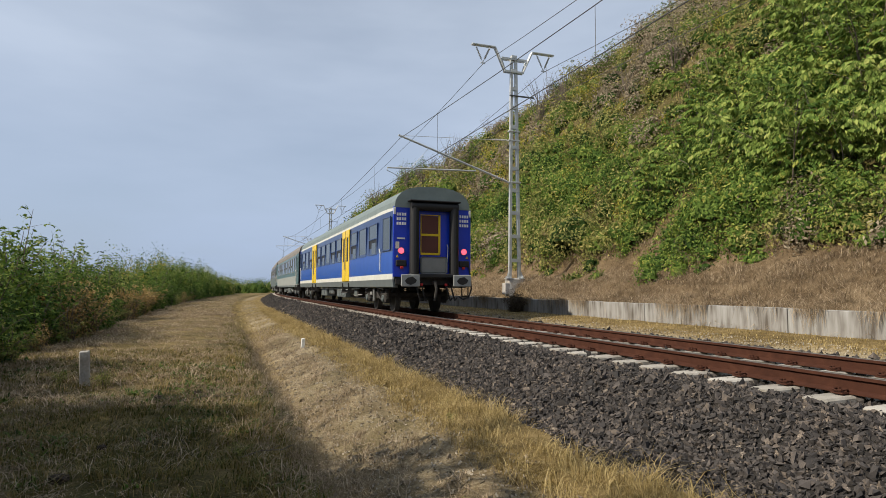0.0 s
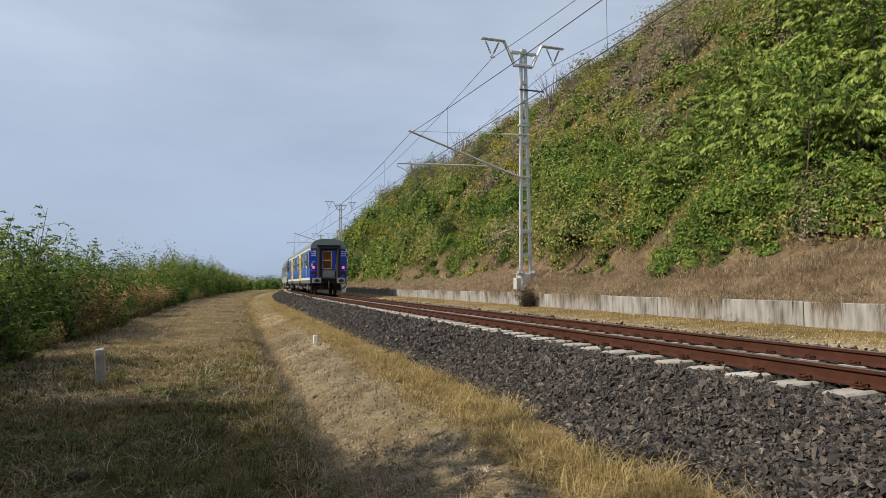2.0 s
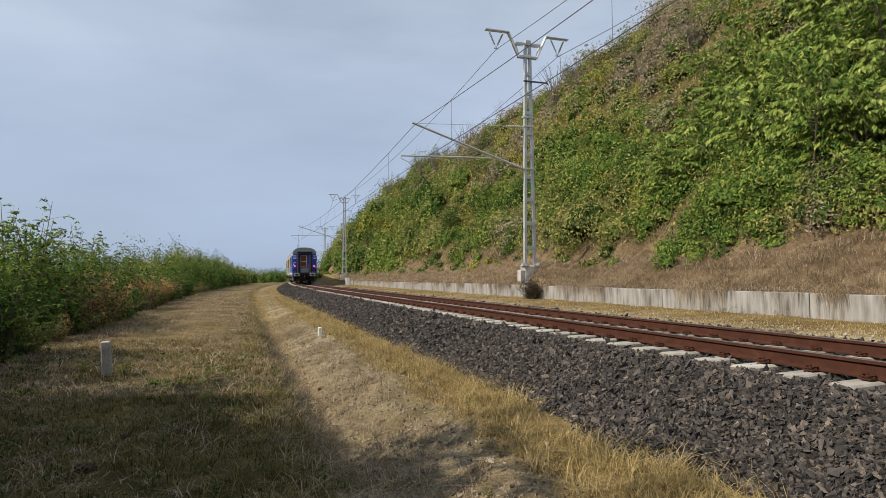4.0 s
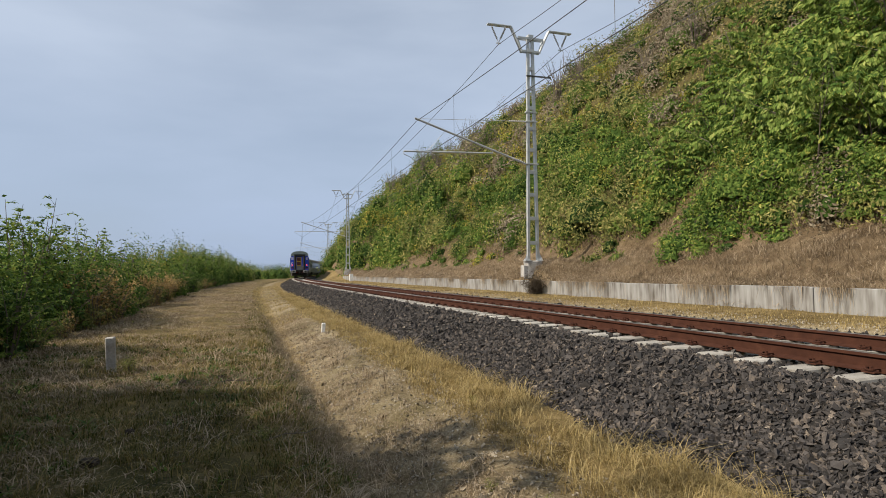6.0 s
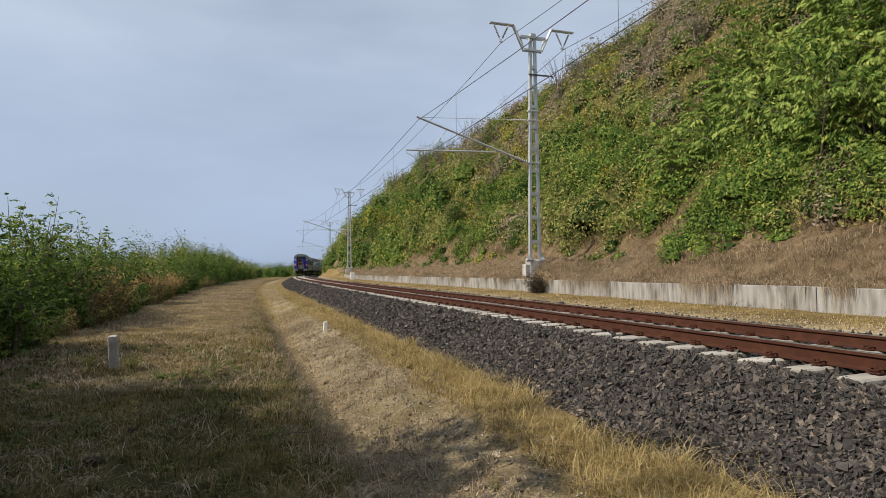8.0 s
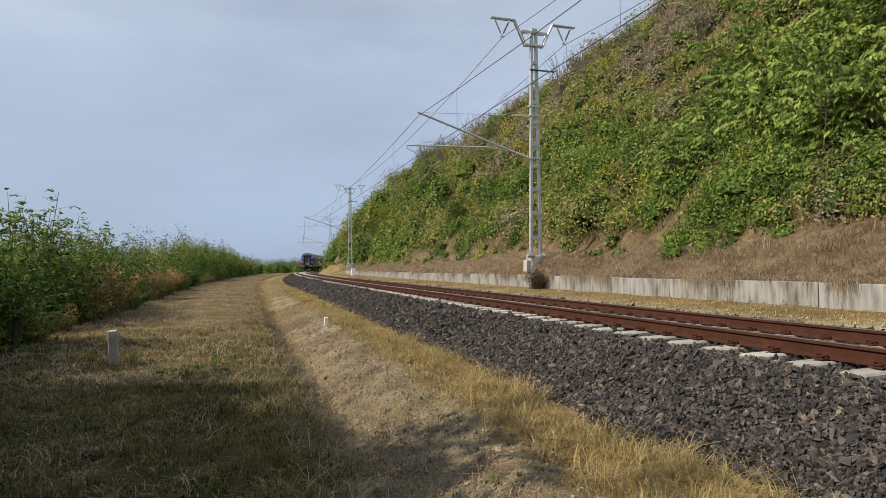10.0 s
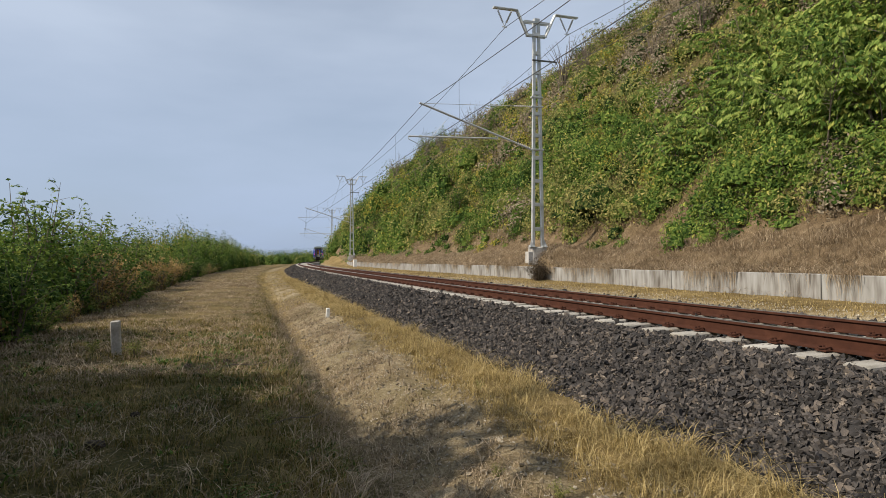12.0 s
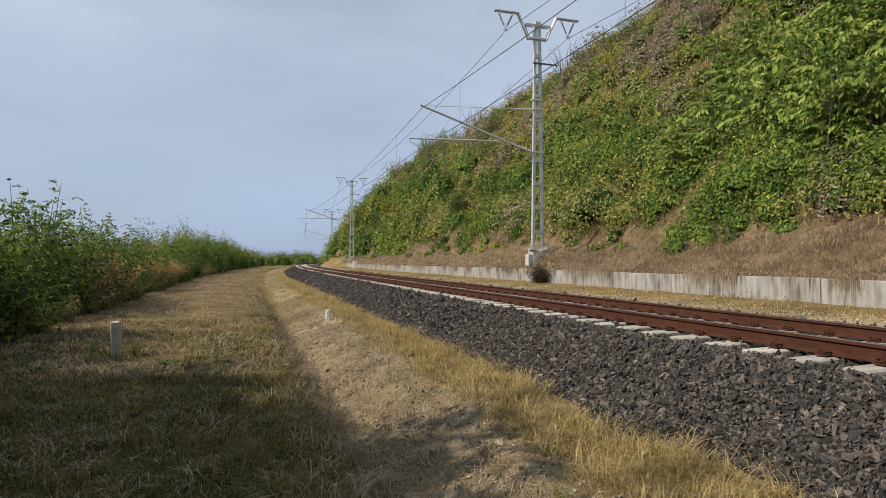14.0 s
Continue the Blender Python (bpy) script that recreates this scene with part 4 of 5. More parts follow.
def strip(s0, s1, u0, u1, power=1.6, keep=None, clump=0.0):
    def pick(rg):
        while True:
            s, u = s0 + (s1 - s0) * rg.random() ** power, rg.uniform(u0, u1)
            if keep is None or keep(s, u, rg):
                return G(s, u)
    return pick


def tufty(f, level, seed):
    def keep(s, u, rg):
        p = P(s, u)
        return nz(p.x, p.y, f, seed) + 0.4 * nz(p.x, p.y, f * 3, seed) > level + rg.normal(0, 0.1)
    return keep


def tufts(name, count, per, sampler, height, width, spread, mat, label, seed, flat=0.6):
    """Tufts: blades that fan out from one root, each tuft with its own size and lie."""
    rg = np.random.default_rng(seed)
    root = np.repeat(np.array([sampler(rg) for _ in range(count)]), per, 0)
    size = np.repeat(np.clip(rg.lognormal(0, 0.4, count), 0.45, 1.8), per)
    lie = np.repeat(rg.normal(0, 0.55, (count, 2)), per, 0)
    n = count * per
    base = root + np.concatenate([rg.normal(0, 1, (n, 2)) * (spread * size)[:, None], np.zeros((n, 1))], 1)
    out = rg.normal(0, 1, (n, 2)) * flat + lie
    h = height * size * rg.uniform(0.5, 1.2, n)
    bend = np.concatenate([out * h[:, None], np.zeros((n, 1))], 1)
    side = unit(np.stack([-out[:, 1], out[:, 0], 0 * h], -1) + rg.normal(0, 0.2, (n, 3)) * (1, 1, 0))
    w = (width * rg.uniform(0.6, 1.4, n))[:, None]
    up = np.array([0, 0, 1.0])
    mid, tip, low = base + bend * 0.4 + up * (h * 0.55)[:, None], base + bend * 1.1 + up * (h * 0.75)[:, None], base - up * 0.02
    v = np.stack([low - side * w, low + side * w, mid + side * w * 0.8, mid - side * w * 0.8, tip + side * w * 0.15, tip - side * w * 0.15], 1)
    f = (np.array([(0, 1, 2, 3), (3, 2, 4, 5)])[None] + (np.arange(n) * 6)[:, None, None]).reshape(-1, 4)
    return tagged(raw(name, v.reshape(-1, 3), f, mat), label, "grass", kind="stuff")


tufts("shelf_grass", 2600, 14, strip(3, 19, -11, -5.8, 1.6, tufty(1.1, -0.3, 31)), 0.075, 0.0042, 0.05, M_TURF, "short mown grass with dry stalks", 1)
tufts("near_grass", 2400, 16, strip(1.5, 11, -10, -5.7, 1.2, tufty(1.6, -0.3, 33)), 0.085, 0.003, 0.045, M_TURF, "short green and dry grass of the shelf", 9)
tufts("shelf_hay", 1500, 14, strip(11, 48, -10.9, -5.9, 1.3, tufty(0.7, -0.2, 32)), 0.075, 0.006, 0.09, M_HAY, "cut dry grass lying in swathes", 19, 1.3)
tufts("hedge_foot_hay", 110, 16, strip(12, 34, -10.7, -9.9, 1.2, tufty(0.5, 0.0, 36)), 0.11, 0.005, 0.14, M_HAY, "pale cut stalks heaped at the foot of the hedge", 20, 1.4)
tufts("near_hay", 800, 14, strip(2, 13, -10, -5.6, 1.1, tufty(0.9, -0.1, 30)), 0.07, 0.0035, 0.07, M_HAY, "brown cut grass among the green", 21, 1.4)
tufts("shelf_herbs", 900, 9, strip(1.5, 16, -10.5, -5.5, 1.2, tufty(0.8, 0.05, 34)), 0.05, 0.011, 0.045, M_LEAF["deep"], "low green herbs among the mown grass", 12, 1.1)
blades("shelf_stubble", 26000, strip(-1, 45, -10.8, -5.6, 1.5, tufty(0.7, -0.12, 35)), 0.05, 0.0045, M_HAY, "dry mown stubble and hay", 2.6, 2)
tufts("ditch_edge_grass", 900, 15, strip(2, 32, -6.3, -5.6, 1.5), 0.10, 0.0035, 0.05, M_TURF, "rank grass hanging over the edge of the ditch", 14, 0.9)
tufts("ditch_edge_straw", 700, 13, strip(2, 32, -6.2, -5.4, 1.5), 0.10, 0.0035, 0.06, M_HAY, "brown straw hanging over the edge of the ditch", 24, 1.2)
blades("ditch_straw", 16000, strip(0, 30, -5.75, -4.3, 1.5, tufty(0.9, -0.25, 37)), 0.075, 0.0036, M_HAY, "dry straw lying in the ditch", 2.6, 3)
tufts("ditch_grass", 420, 12, strip(2, 26, -5.6, -4.2, 1.4, tufty(1.3, 0.0, 38)), 0.09, 0.003, 0.04, M_HAY, "dry tufts on the ditch bank", 15, 0.9)
tufts("shoulder_grass", 2100, 17, strip(1.5, 55, -3.95, -2.78, 1.7, tufty(0.6, -0.45, 39)), 0.15, 0.0026, 0.05, M_DRY, "dry yellow grass along the ballast foot", 4, 0.75)
blades("shoulder_straw", 9000, strip(1, 40, -4.1, -2.8, 1.6), 0.09, 0.003, M_DRY, "dry yellow straw along the ballast foot", 2.0, 17)
tufts("far_shelf_hay", 1000, 12, strip(38, 110, -11.2, -5.9, 1.2), 0.09, 0.012, 0.16, M_HAY, "dry mown grass far along the shelf", 25, 1.2)
blades("far_ditch_straw", 9000, strip(26, 85, -5.9, -3.2, 1.3, tufty(0.6, -0.3, 40)), 0.10, 0.007, M_DRY, "dry straw far along the ditch", 1.8, 26)
blades("verge_grass", 16000, strip(4, 90, 3.3, 5.2, 1.3, tufty(0.5, -0.35, 41)), 0.05, 0.006, M_DRY, "dry yellow grass before the wall", 1.2, 5)
tufts("bank_hay", 3000, 16, strip(4, 80, 5.4, 9.4, 1.5), 0.20, 0.0042, 0.14, M_HAY, "long dry stalks lying on the bank above the wall", 10, 1.1)
blades("slope_grass", 22000, strip(4, 90, 8.4, 26, 1.3, tufty(0.3, -0.6, 47)), 0.30, 0.016, M_TURF, "rank green and dry grass between the bushes", 1.2, 8)
blades("bank_grass", 56000, strip(4, 90, 5.35, 10.0, 1.5, tufty(0.4, -0.7, 43)), 0.13, 0.0055, M_HAY, "tangled brown dry grass on the bank above the wall", 2.4, 6)
blades("wall_lip_grass", 7000, strip(4, 80, 5.3, 5.75, 1.3, tufty(0.5, -0.2, 44)), 0.16, 0.007, M_HAY, "dry grass lying over the edge of the wall", 2.2, 16)


def trailing(count, seed):
    """Dry stalks that hang over the wall's edge."""
    rg = np.random.default_rng(seed)
    s = []
    while len(s) < count:
        a = rg.uniform(3, 78)
        if nz(a, 0, 0.55, 51) + 0.6 * nz(a, 3, 1.7, 53) > 0.08 + rg.normal(0, 0.12):
            s.append(a)
    s = np.array(s)
    top = PA(s, 5.25 + 0 * s, 0.40)
    left = PA(s, 5.12 + rg.uniform(-0.10, 0.05, count), 0.40 + rg.uniform(0, 0.10, count))
    drop = rg.lognormal(-1.55, 0.6, count)
    low = PA(s + rg.normal(0, 0.06, count), 5.15 + rg.uniform(-0.08, 0.02, count), 0.40 - np.minimum(drop, 0.5))
    w = np.array([-0.3, 0.95, 0.0]) * 0.0045
    v = np.stack([top - w, top + w, left + w, left - w, low + w * 0.4, low - w * 0.4], 1)
    f = (np.array([(0, 1, 2, 3), (3, 2, 4, 5)])[None] + (np.arange(count) * 6)[:, None, None]).reshape(-1, 4)
    tagged(raw("trailing_grass", v.reshape(-1, 3), f, M_HAY), "dry brown grass trailing over the wall", "grass", kind="stuff")


trailing(4200, 7)


# ---- posts and markers ----
def post(s, u, h, w, label, lean=(0, 0), mat=M_FOOT):
    thing = tagged(empty("marker_post", Matrix.Translation(G(s, u)) @ Matrix.Rotation(float(line_at(s)[2]), 4, "Z") @ pose(0, 0, 0, *lean)), label, "marker post")
    bm = bmesh.new()
    box(bm, 0, 0, h / 2 - 0.1, w, w, h + 0.2, 0.012)
    part("shaft", bm, mat, thing)
    return thing


M_WHITE = material("chipped white paint", [(0.25, (0.45, 0.43, 0.38)), (0.45, (0.74, 0.73, 0.70)), (0.8, (0.82, 0.81, 0.79))], scale=6, fine=50, rough=0.7, bump=0.2)


# ---- the train ----
M_BLUE = plain("glossy deep blue paint", (0.008, 0.040, 0.46), rough=0.3, var=0.10, coat=0.1)
M_LIGHTBLUE = plain("mid blue paint", (0.009, 0.062, 0.32), rough=0.3, var=0.14, coat=0.1)
M_NAVY = plain("window band dark blue paint", (0.016, 0.036, 0.115), rough=0.3, var=0.15, coat=0.1)
M_CREAM = plain("cream white paint", (0.55, 0.55, 0.50), rough=0.4)
M_DULL = plain("dusty pale grey paint", (0.25, 0.265, 0.25), rough=0.6, var=0.2)
M_SKIRT = plain("grey sole bar paint", (0.10, 0.115, 0.115), rough=0.6)
M_ROOF = plain("grey roof paint", (0.15, 0.185, 0.18), rough=0.55, var=0.18)
M_ROOF2 = plain("dusty roof paint", (0.17, 0.155, 0.14), rough=0.7, var=0.2)
M_YELLOW = plain("yellow door paint", (0.66, 0.45, 0.012), rough=0.35)
M_BLACK = plain("black rubber and painted dark openings", (0.012, 0.012, 0.013), rough=0.55)
M_DARK = material("dirty underframe", [(0.25, (0.010, 0.0095, 0.009)), (0.55, (0.034, 0.031, 0.028)), (0.8, (0.085, 0.075, 0.065))], scale=5, fine=40, rough=0.8, bump=0.3)
M_STEEL = plain("grey steel", (0.22, 0.22, 0.21), rough=0.5, metal=0.3)
M_TEAL = plain("blue green paint", (0.07, 0.125, 0.14), rough=0.35, var=0.15)
M_GREY = plain("grey coach paint", (0.10, 0.125, 0.125), rough=0.45, var=0.15)
M_INSIDE = plain("dim red brown interior", (0.10, 0.03, 0.02), rough=0.6)
M_PLATE = plain("grey buffer plate", (0.24, 0.25, 0.245), rough=0.6)
M_RED = plain("red fitting", (0.45, 0.02, 0.02), rough=0.5)
M_GLASS = bpy.data.materials.new("dark window glass")
M_GLASS.use_nodes = True
_b = M_GLASS.node_tree.nodes["Principled BSDF"]
_b.inputs["Base Color"].default_value = (0.035, 0.045, 0.050, 1)
_b.inputs["Roughness"].default_value = 0.06
_b.inputs["Specular IOR Level"].default_value = 0.8
M_LAMP = bpy.data.materials.new("lit red tail lamp")
M_LAMP.use_nodes = True
_b = M_LAMP.node_tree.nodes["Principled BSDF"]
_b.inputs["Base Color"].default_value = (0.8, 0.05, 0.08, 1)
_b.inputs["Emission Color"].default_value = (1.0, 0.10, 0.16, 1)
_b.inputs["Emission Strength"].default_value = 1.6

LENGTH = 26.4          # over buffers
HALF = 1.41


def side_x(z):
    """Half width of the body at height z, below the roof curve."""
    return HALF - 0.05 * max(0.0, (z - 2.2) / 1.2) - (0.03 if z < 1.1 else 0)


def roof_profile(n=14, grow=0.0):
    pts = []
    for k in range(n + 1):
        a = math.pi * k / n
        x, z = math.cos(a), math.sin(a)
        pts.append(((abs(x) ** 0.75) * math.copysign(1, x) * (1.36 + grow), 3.42 + (z ** 0.85) * (0.72 + grow)))
    return pts


def taper(y):
    """The body narrows a little towards its ends."""
    e = min(y - 0.55, LENGTH - 0.55 - y)
    return 0.955 + 0.045 * float(smooth(0.0, 1.6, e))


def body_band(bm, z0, z1, y0, y1, out=0.0):
    """Both side walls of the body between two heights, with thickness."""
    ys = [y0] + [y for y in (0.9, 1.3, 2.15, LENGTH - 2.15, LENGTH - 1.3, LENGTH - 0.9) if y0 < y < y1] + [y1]
    for sx in (-1, 1):
        rows = []
        for y in ys:
            k = taper(y)
            rows.append([bm.verts.new((sx * (side_x(z) * k + o), y, z)) for z, o in ((z0, out), (z1, out), (z1, out - 0.06), (z0, out - 0.06))])
        for a, b in zip(rows, rows[1:]):
            for i in range(4):
                j = (i + 1) % 4
                bm.faces.new((a[i], a[j], b[j], b[i]))
        bm.faces.new(rows[0]), bm.faces.new(rows[-1][::-1])


def coach(scheme, end_detail):
    thing = empty("passenger_coach")
    Y0, Y1 = 0.55, LENGTH - 0.55
    bands = scheme["bands"]
    for name, z0, z1, mat in bands:
        bm = bmesh.new()
        body_band(bm, z0, z1, Y0, Y1)
        bmesh.ops.recalc_face_normals(bm, faces=bm.faces)
        part(name, bm, mat, thing)
    # floor and inner end walls close the body
    bm = bmesh.new()
    box(bm, 0, LENGTH / 2, 1.0, 2.6, LENGTH - 1.3, 0.1)
    part("floor", bm, M_DARK, thing)
    # roof with a domed end
    bm = bmesh.new()
    rings = []
    for y, k in ((Y0 - 0.05, 0.955), (Y0 + 0.12, 0.957), (Y0 + 0.9, 0.975), (Y0 + 1.8, 1.0), (LENGTH / 2, 1.0), (Y1 - 1.8, 1.0), (Y1 - 0.9, 0.975), (Y1, 0.955)):
        rings.append([bm.verts.new((x * k, y, z)) for x, z in roof_profile()])
    for a, b in zip(rings, rings[1:]):
        for i in range(len(a) - 1):
            bm.faces.new((a[i], a[i + 1], b[i + 1], b[i]))
    bm.faces.new(rings[0]), bm.faces.new(rings[-1][::-1])
    bmesh.ops.recalc_face_normals(bm, faces=bm.faces)
    part("roof", bm, scheme["roof"], thing, smooth_faces=False)
    for k in range(5):
        bm = bmesh.new()
        box(bm, 0, 3.5 + 4.8 * k, 4.15, 0.5, 0.7, 0.10, 0.03)
        part("roof_vent", bm, scheme["roof"], thing)
    # end walls
    for y in (Y0, Y1):
        bm = bmesh.new()
        box(bm, 0, y, 2.315, 2 * HALF * 0.955 - 0.02, 0.07, 2.27, 0.01)
        part("end_wall", bm, scheme["end"], thing)
    # windows and doors on both sides
    for sx in (-1, 1):
        for y, w, kind in scheme["windows"]:
            z0, z1 = (2.0, 3.08) if kind != "narrow" else (2.06, 3.14)
            lean = (taper(y + w / 2) - taper(y - w / 2)) * HALF / w
            proud = 0.028 if kind == "narrow" else 0.006
            m = Matrix.Translation((sx * (side_x(2.5) * taper(y) + proud), y, 0)) @ Matrix.Rotation(-sx * math.atan(lean), 4, "Z")
            bm = bmesh.new()
            for zz in (z0, z1):
                box(bm, 0, 0, zz, 0.035, w + 0.05, 0.045, 0.006, m)
            for yy in (-w / 2, w / 2):
                box(bm, 0, yy, (z0 + z1) / 2, 0.035, 0.045, z1 - z0, 0.006, m)
            for yy, zz in ((-1, z0), (1, z0), (-1, z1), (1, z1)):
                up = 1 if zz == z0 else -1
                box(bm, 0, yy * (w / 2 - 0.03), zz + up * 0.03, 0.030, 0.05, 0.05, 0.015, m)
            low = (z0 + z1) / 2 + 0.02 if kind == "half" else z0
            if kind == "half":
                box(bm, 0, 0, low, 0.04, w, 0.045, 0.006, m)
            win = part("window", bm, scheme["frame"], thing)
            bm = bmesh.new()
            box(bm, -sx * 0.004, 0, (low + z1) / 2, 0.015, w, z1 - low, 0, m)
            part("pane", bm, M_GLASS, win)
            if kind == "half":
                # Black sheet paints the unlit inside behind the opened half.
                bm = bmesh.new()
                box(bm, -sx * 0.008, 0, (z0 + low) / 2, 0.012, w, low - z0, 0, m)
                part("open_half", bm, M_BLACK, win, "black sheet painted as the dim inside of the opened lower half")
                bm = bmesh.new()
                box(bm, 0.004 * sx, -w * 0.1, z0 + 0.22, 0.012, w * 0.5, 0.40, 0, m)
                part("lowered_pane", bm, M_GLASS, win, "lowered glass pane")
        for y in scheme["doors"]:
            x = sx * (HALF * taper(y) + 0.005)
            for dy in (-0.4, 0.4):
                bm = bmesh.new()
                box(bm, x, y + dy, 1.52, 0.05, 0.78, 0.86, 0.02)
                box(bm, x, y + dy, 3.15, 0.05, 0.78, 0.34, 0.02)
                for yy in (-0.31, 0.31):
                    box(bm, x, y + dy + yy, 2.46, 0.05, 0.16, 1.05, 0.02)
                door = part("door_leaf", bm, scheme["door"], thing)
                bm = bmesh.new()
                box(bm, x - sx * 0.005, y + dy, 2.46, 0.02, 0.48, 1.06)
                part("pane", bm, M_BLACK, door, "narrow dark door window")
                bm = bmesh.new()
                box(bm, x + sx * 0.004, y + dy * 0.03, 2.2, 0.05, 0.022, 2.2)
                part("rubber_edge", bm, M_BLACK, door)
                bm = bmesh.new()
                rod(bm, (x + sx * 0.05, y + dy * 0.25, 1.6), (x + sx * 0.05, y + dy * 0.25, 2.1), 0.015)
                part("handle", bm, M_STEEL, door)
            bm = bmesh.new()
            box(bm, sx * (HALF - 0.1), y, 0.62, 0.35, 1.4, 0.05, 0.01)
            box(bm, sx * (HALF - 0.2), y, 0.82, 0.25, 1.4, 0.04, 0.01)
            for yy in (-0.68, 0.68):
                box(bm, sx * (HALF - 0.12), y + yy, 0.82, 0.3, 0.03, 0.42, 0.005)
            part("step", bm, M_DARK, thing)
        for y in (1.75, LENGTH - 1.75):
            bm = bmesh.new()
            x = sx * (HALF * taper(y) + 0.06)
            tube(bm, [(x - sx * 0.05, y, 1.35), (x, y, 1.4), (x, y, 2.0), (x - sx * 0.02, y + 0.22, 2.15)], 0.018, 6)
            part("handrail", bm, M_CREAM, thing)
    # underframe boxes
    for y, w, h, x in ((7.6, 1.6, 0.55, -0.7), (10.5, 2.2, 0.6, -0.75), (13.4, 1.5, 0.5, -0.7), (16.0, 1.9, 0.6, -0.7), (9.2, 2.4, 0.55, 0.7), (13.0, 2.0, 0.6, 0.72), (17.0, 1.8, 0.5, 0.7)):
        bm = bmesh.new()
        box(bm, x, y, 0.98 - h / 2, 0.9, w, h, 0.03)
        crate = part("equipment_box", bm, M_SKIRT if w > 1.8 else M_DARK, thing)
        bm = bmesh.new()
        side = 1 if x > 0 else -1
        for k in (-1, 0, 1):
            box(bm, x + side * 0.46, y + k * w * 0.3, 0.98 - h / 2, 0.02, w * 0.24, h * 0.7, 0.006)
        part("cover_plate", bm, M_SKIRT, crate)
    bm = bmesh.new()
    for k in range(4):
        rod(bm, (-0.9, 11.8 + 0.3 * k, 0.6), (0.9, 11.8 + 0.3 * k, 0.6), 0.12, 8)
    part("air_tanks", bm, M_STEEL, thing)
    for sx in (-1, 1):
        bm = bmesh.new()
        tube(bm, [(sx * 1.26, 5.9, 0.80), (sx * 1.26, 9.0, 0.74), (sx * 1.22, 14.0, 0.78), (sx * 1.26, LENGTH - 5.9, 0.80)], 0.02, 6)
        tube(bm, [(sx * 1.1, 6.2, 0.55), (sx * 1.16, 7.4, 0.5), (sx * 1.16, 8.4, 0.66)], 0.025, 6)
        part("brake_pipe", bm, M_PLATE, thing)
    bm = bmesh.new()
    for sx in (-1, 1):
        box(bm, sx * 1.18, LENGTH / 2, 0.93, 0.12, LENGTH - 1.4, 0.2, 0.01)
    part("sole_bar", bm, M_SKIRT, thing)
    for y in (3.7, LENGTH - 3.7):
        bm = bmesh.new()
        for sx in (-1, 1):
            box(bm, sx * 0.98, y, 0.58, 0.14, 3.1, 0.2, 0.03)
            for dy in (-1.25, 1.25):
                box(bm, sx * 1.04, y + dy, 0.47, 0.24, 0.36, 0.34, 0.05)
                for e in (-0.30, 0.30):
                    rod(bm, (sx * 1.04, y + dy + e, 0.40), (sx * 1.04, y + dy + e, 0.78), 0.09, 8)
            rod(bm, (sx * 1.02, y - 0.3, 0.45), (sx * 1.02, y - 0.3, 0.95), 0.14, 8)
            rod(bm, (sx * 1.02, y + 0.3, 0.45), (sx * 1.02, y + 0.3, 0.95), 0.14, 8)
            rod(bm, (sx * 1.15, y - 0.9, 0.4), (sx * 1.15, y + 0.2, 0.85), 0.03, 6)
        box(bm, 0, y, 0.6, 1.9, 0.5, 0.22, 0.03)
        for dy in (-1.62, 1.62):
            box(bm, 0, y + dy, 0.6, 2.0, 0.1, 0.14, 0.02)
        bogie = part("bogie", bm, M_DARK, thing)
        for sx in (-1, 1):
            for dy in (-1.55, -0.95, 0.95, 1.55):
                bm = bmesh.new()
                for k in range(6):
                    bmesh.ops.create_cone(bm, cap_ends=True, segments=12, radius1=0.115, radius2=0.115, depth=0.03, matrix=Matrix.Translation((sx * 1.07, y + dy, 0.45 + 0.06 * k)))
                part("coil_spring", bm, M_DARK, bogie)
            for dy in (-1.25, 1.25):
                bm = bmesh.new()
                rod(bm, (sx * 1.14, y + dy, 0.46), (sx * 1.20, y + dy, 0.46), 0.13, 16, 0.11)
                for k in range(4):
                    q = Vector((0, math.cos(k * 1.57 + 0.78), math.sin(k * 1.57 + 0.78))) * 0.09
                    rod(bm, Vector((sx * 1.19, y + dy, 0.46)) + q, Vector((sx * 1.215, y + dy, 0.46)) + q, 0.018, 6)
                part("axle_cover", bm, M_SKIRT, bogie)
            bm = bmesh.new()
            tube(bm, [(sx * 1.2, y - 1.4, 0.78), (sx * 1.24, y - 0.7, 0.84), (sx * 1.24, y + 0.7, 0.84), (sx * 1.2, y + 1.4, 0.78)], 0.022, 6)
            rod(bm, (sx * 1.22, y - 0.12, 0.36), (sx * 1.22, y - 0.12, 0.95), 0.05, 8)
            box(bm, sx * 1.16, y + 0.55, 0.62, 0.06, 0.3, 0.12, 0.01)
            part("brake_rigging", bm, M_STEEL, bogie)
        for dy in (-1.25, 1.25):
            bm = bmesh.new()
            for sx in (-1, 1):
                rod(bm, (sx * 0.70, y + dy, 0.46), (sx * 0.82, y + dy, 0.46), 0.46, 24)
                rod(bm, (sx * 0.66, y + dy, 0.46), (sx * 0.70, y + dy, 0.46), 0.485, 24)
            rod(bm, (-0.7, y + dy, 0.46), (0.7, y + dy, 0.46), 0.08, 8)
            part("wheelset", bm, M_DARK, bogie)
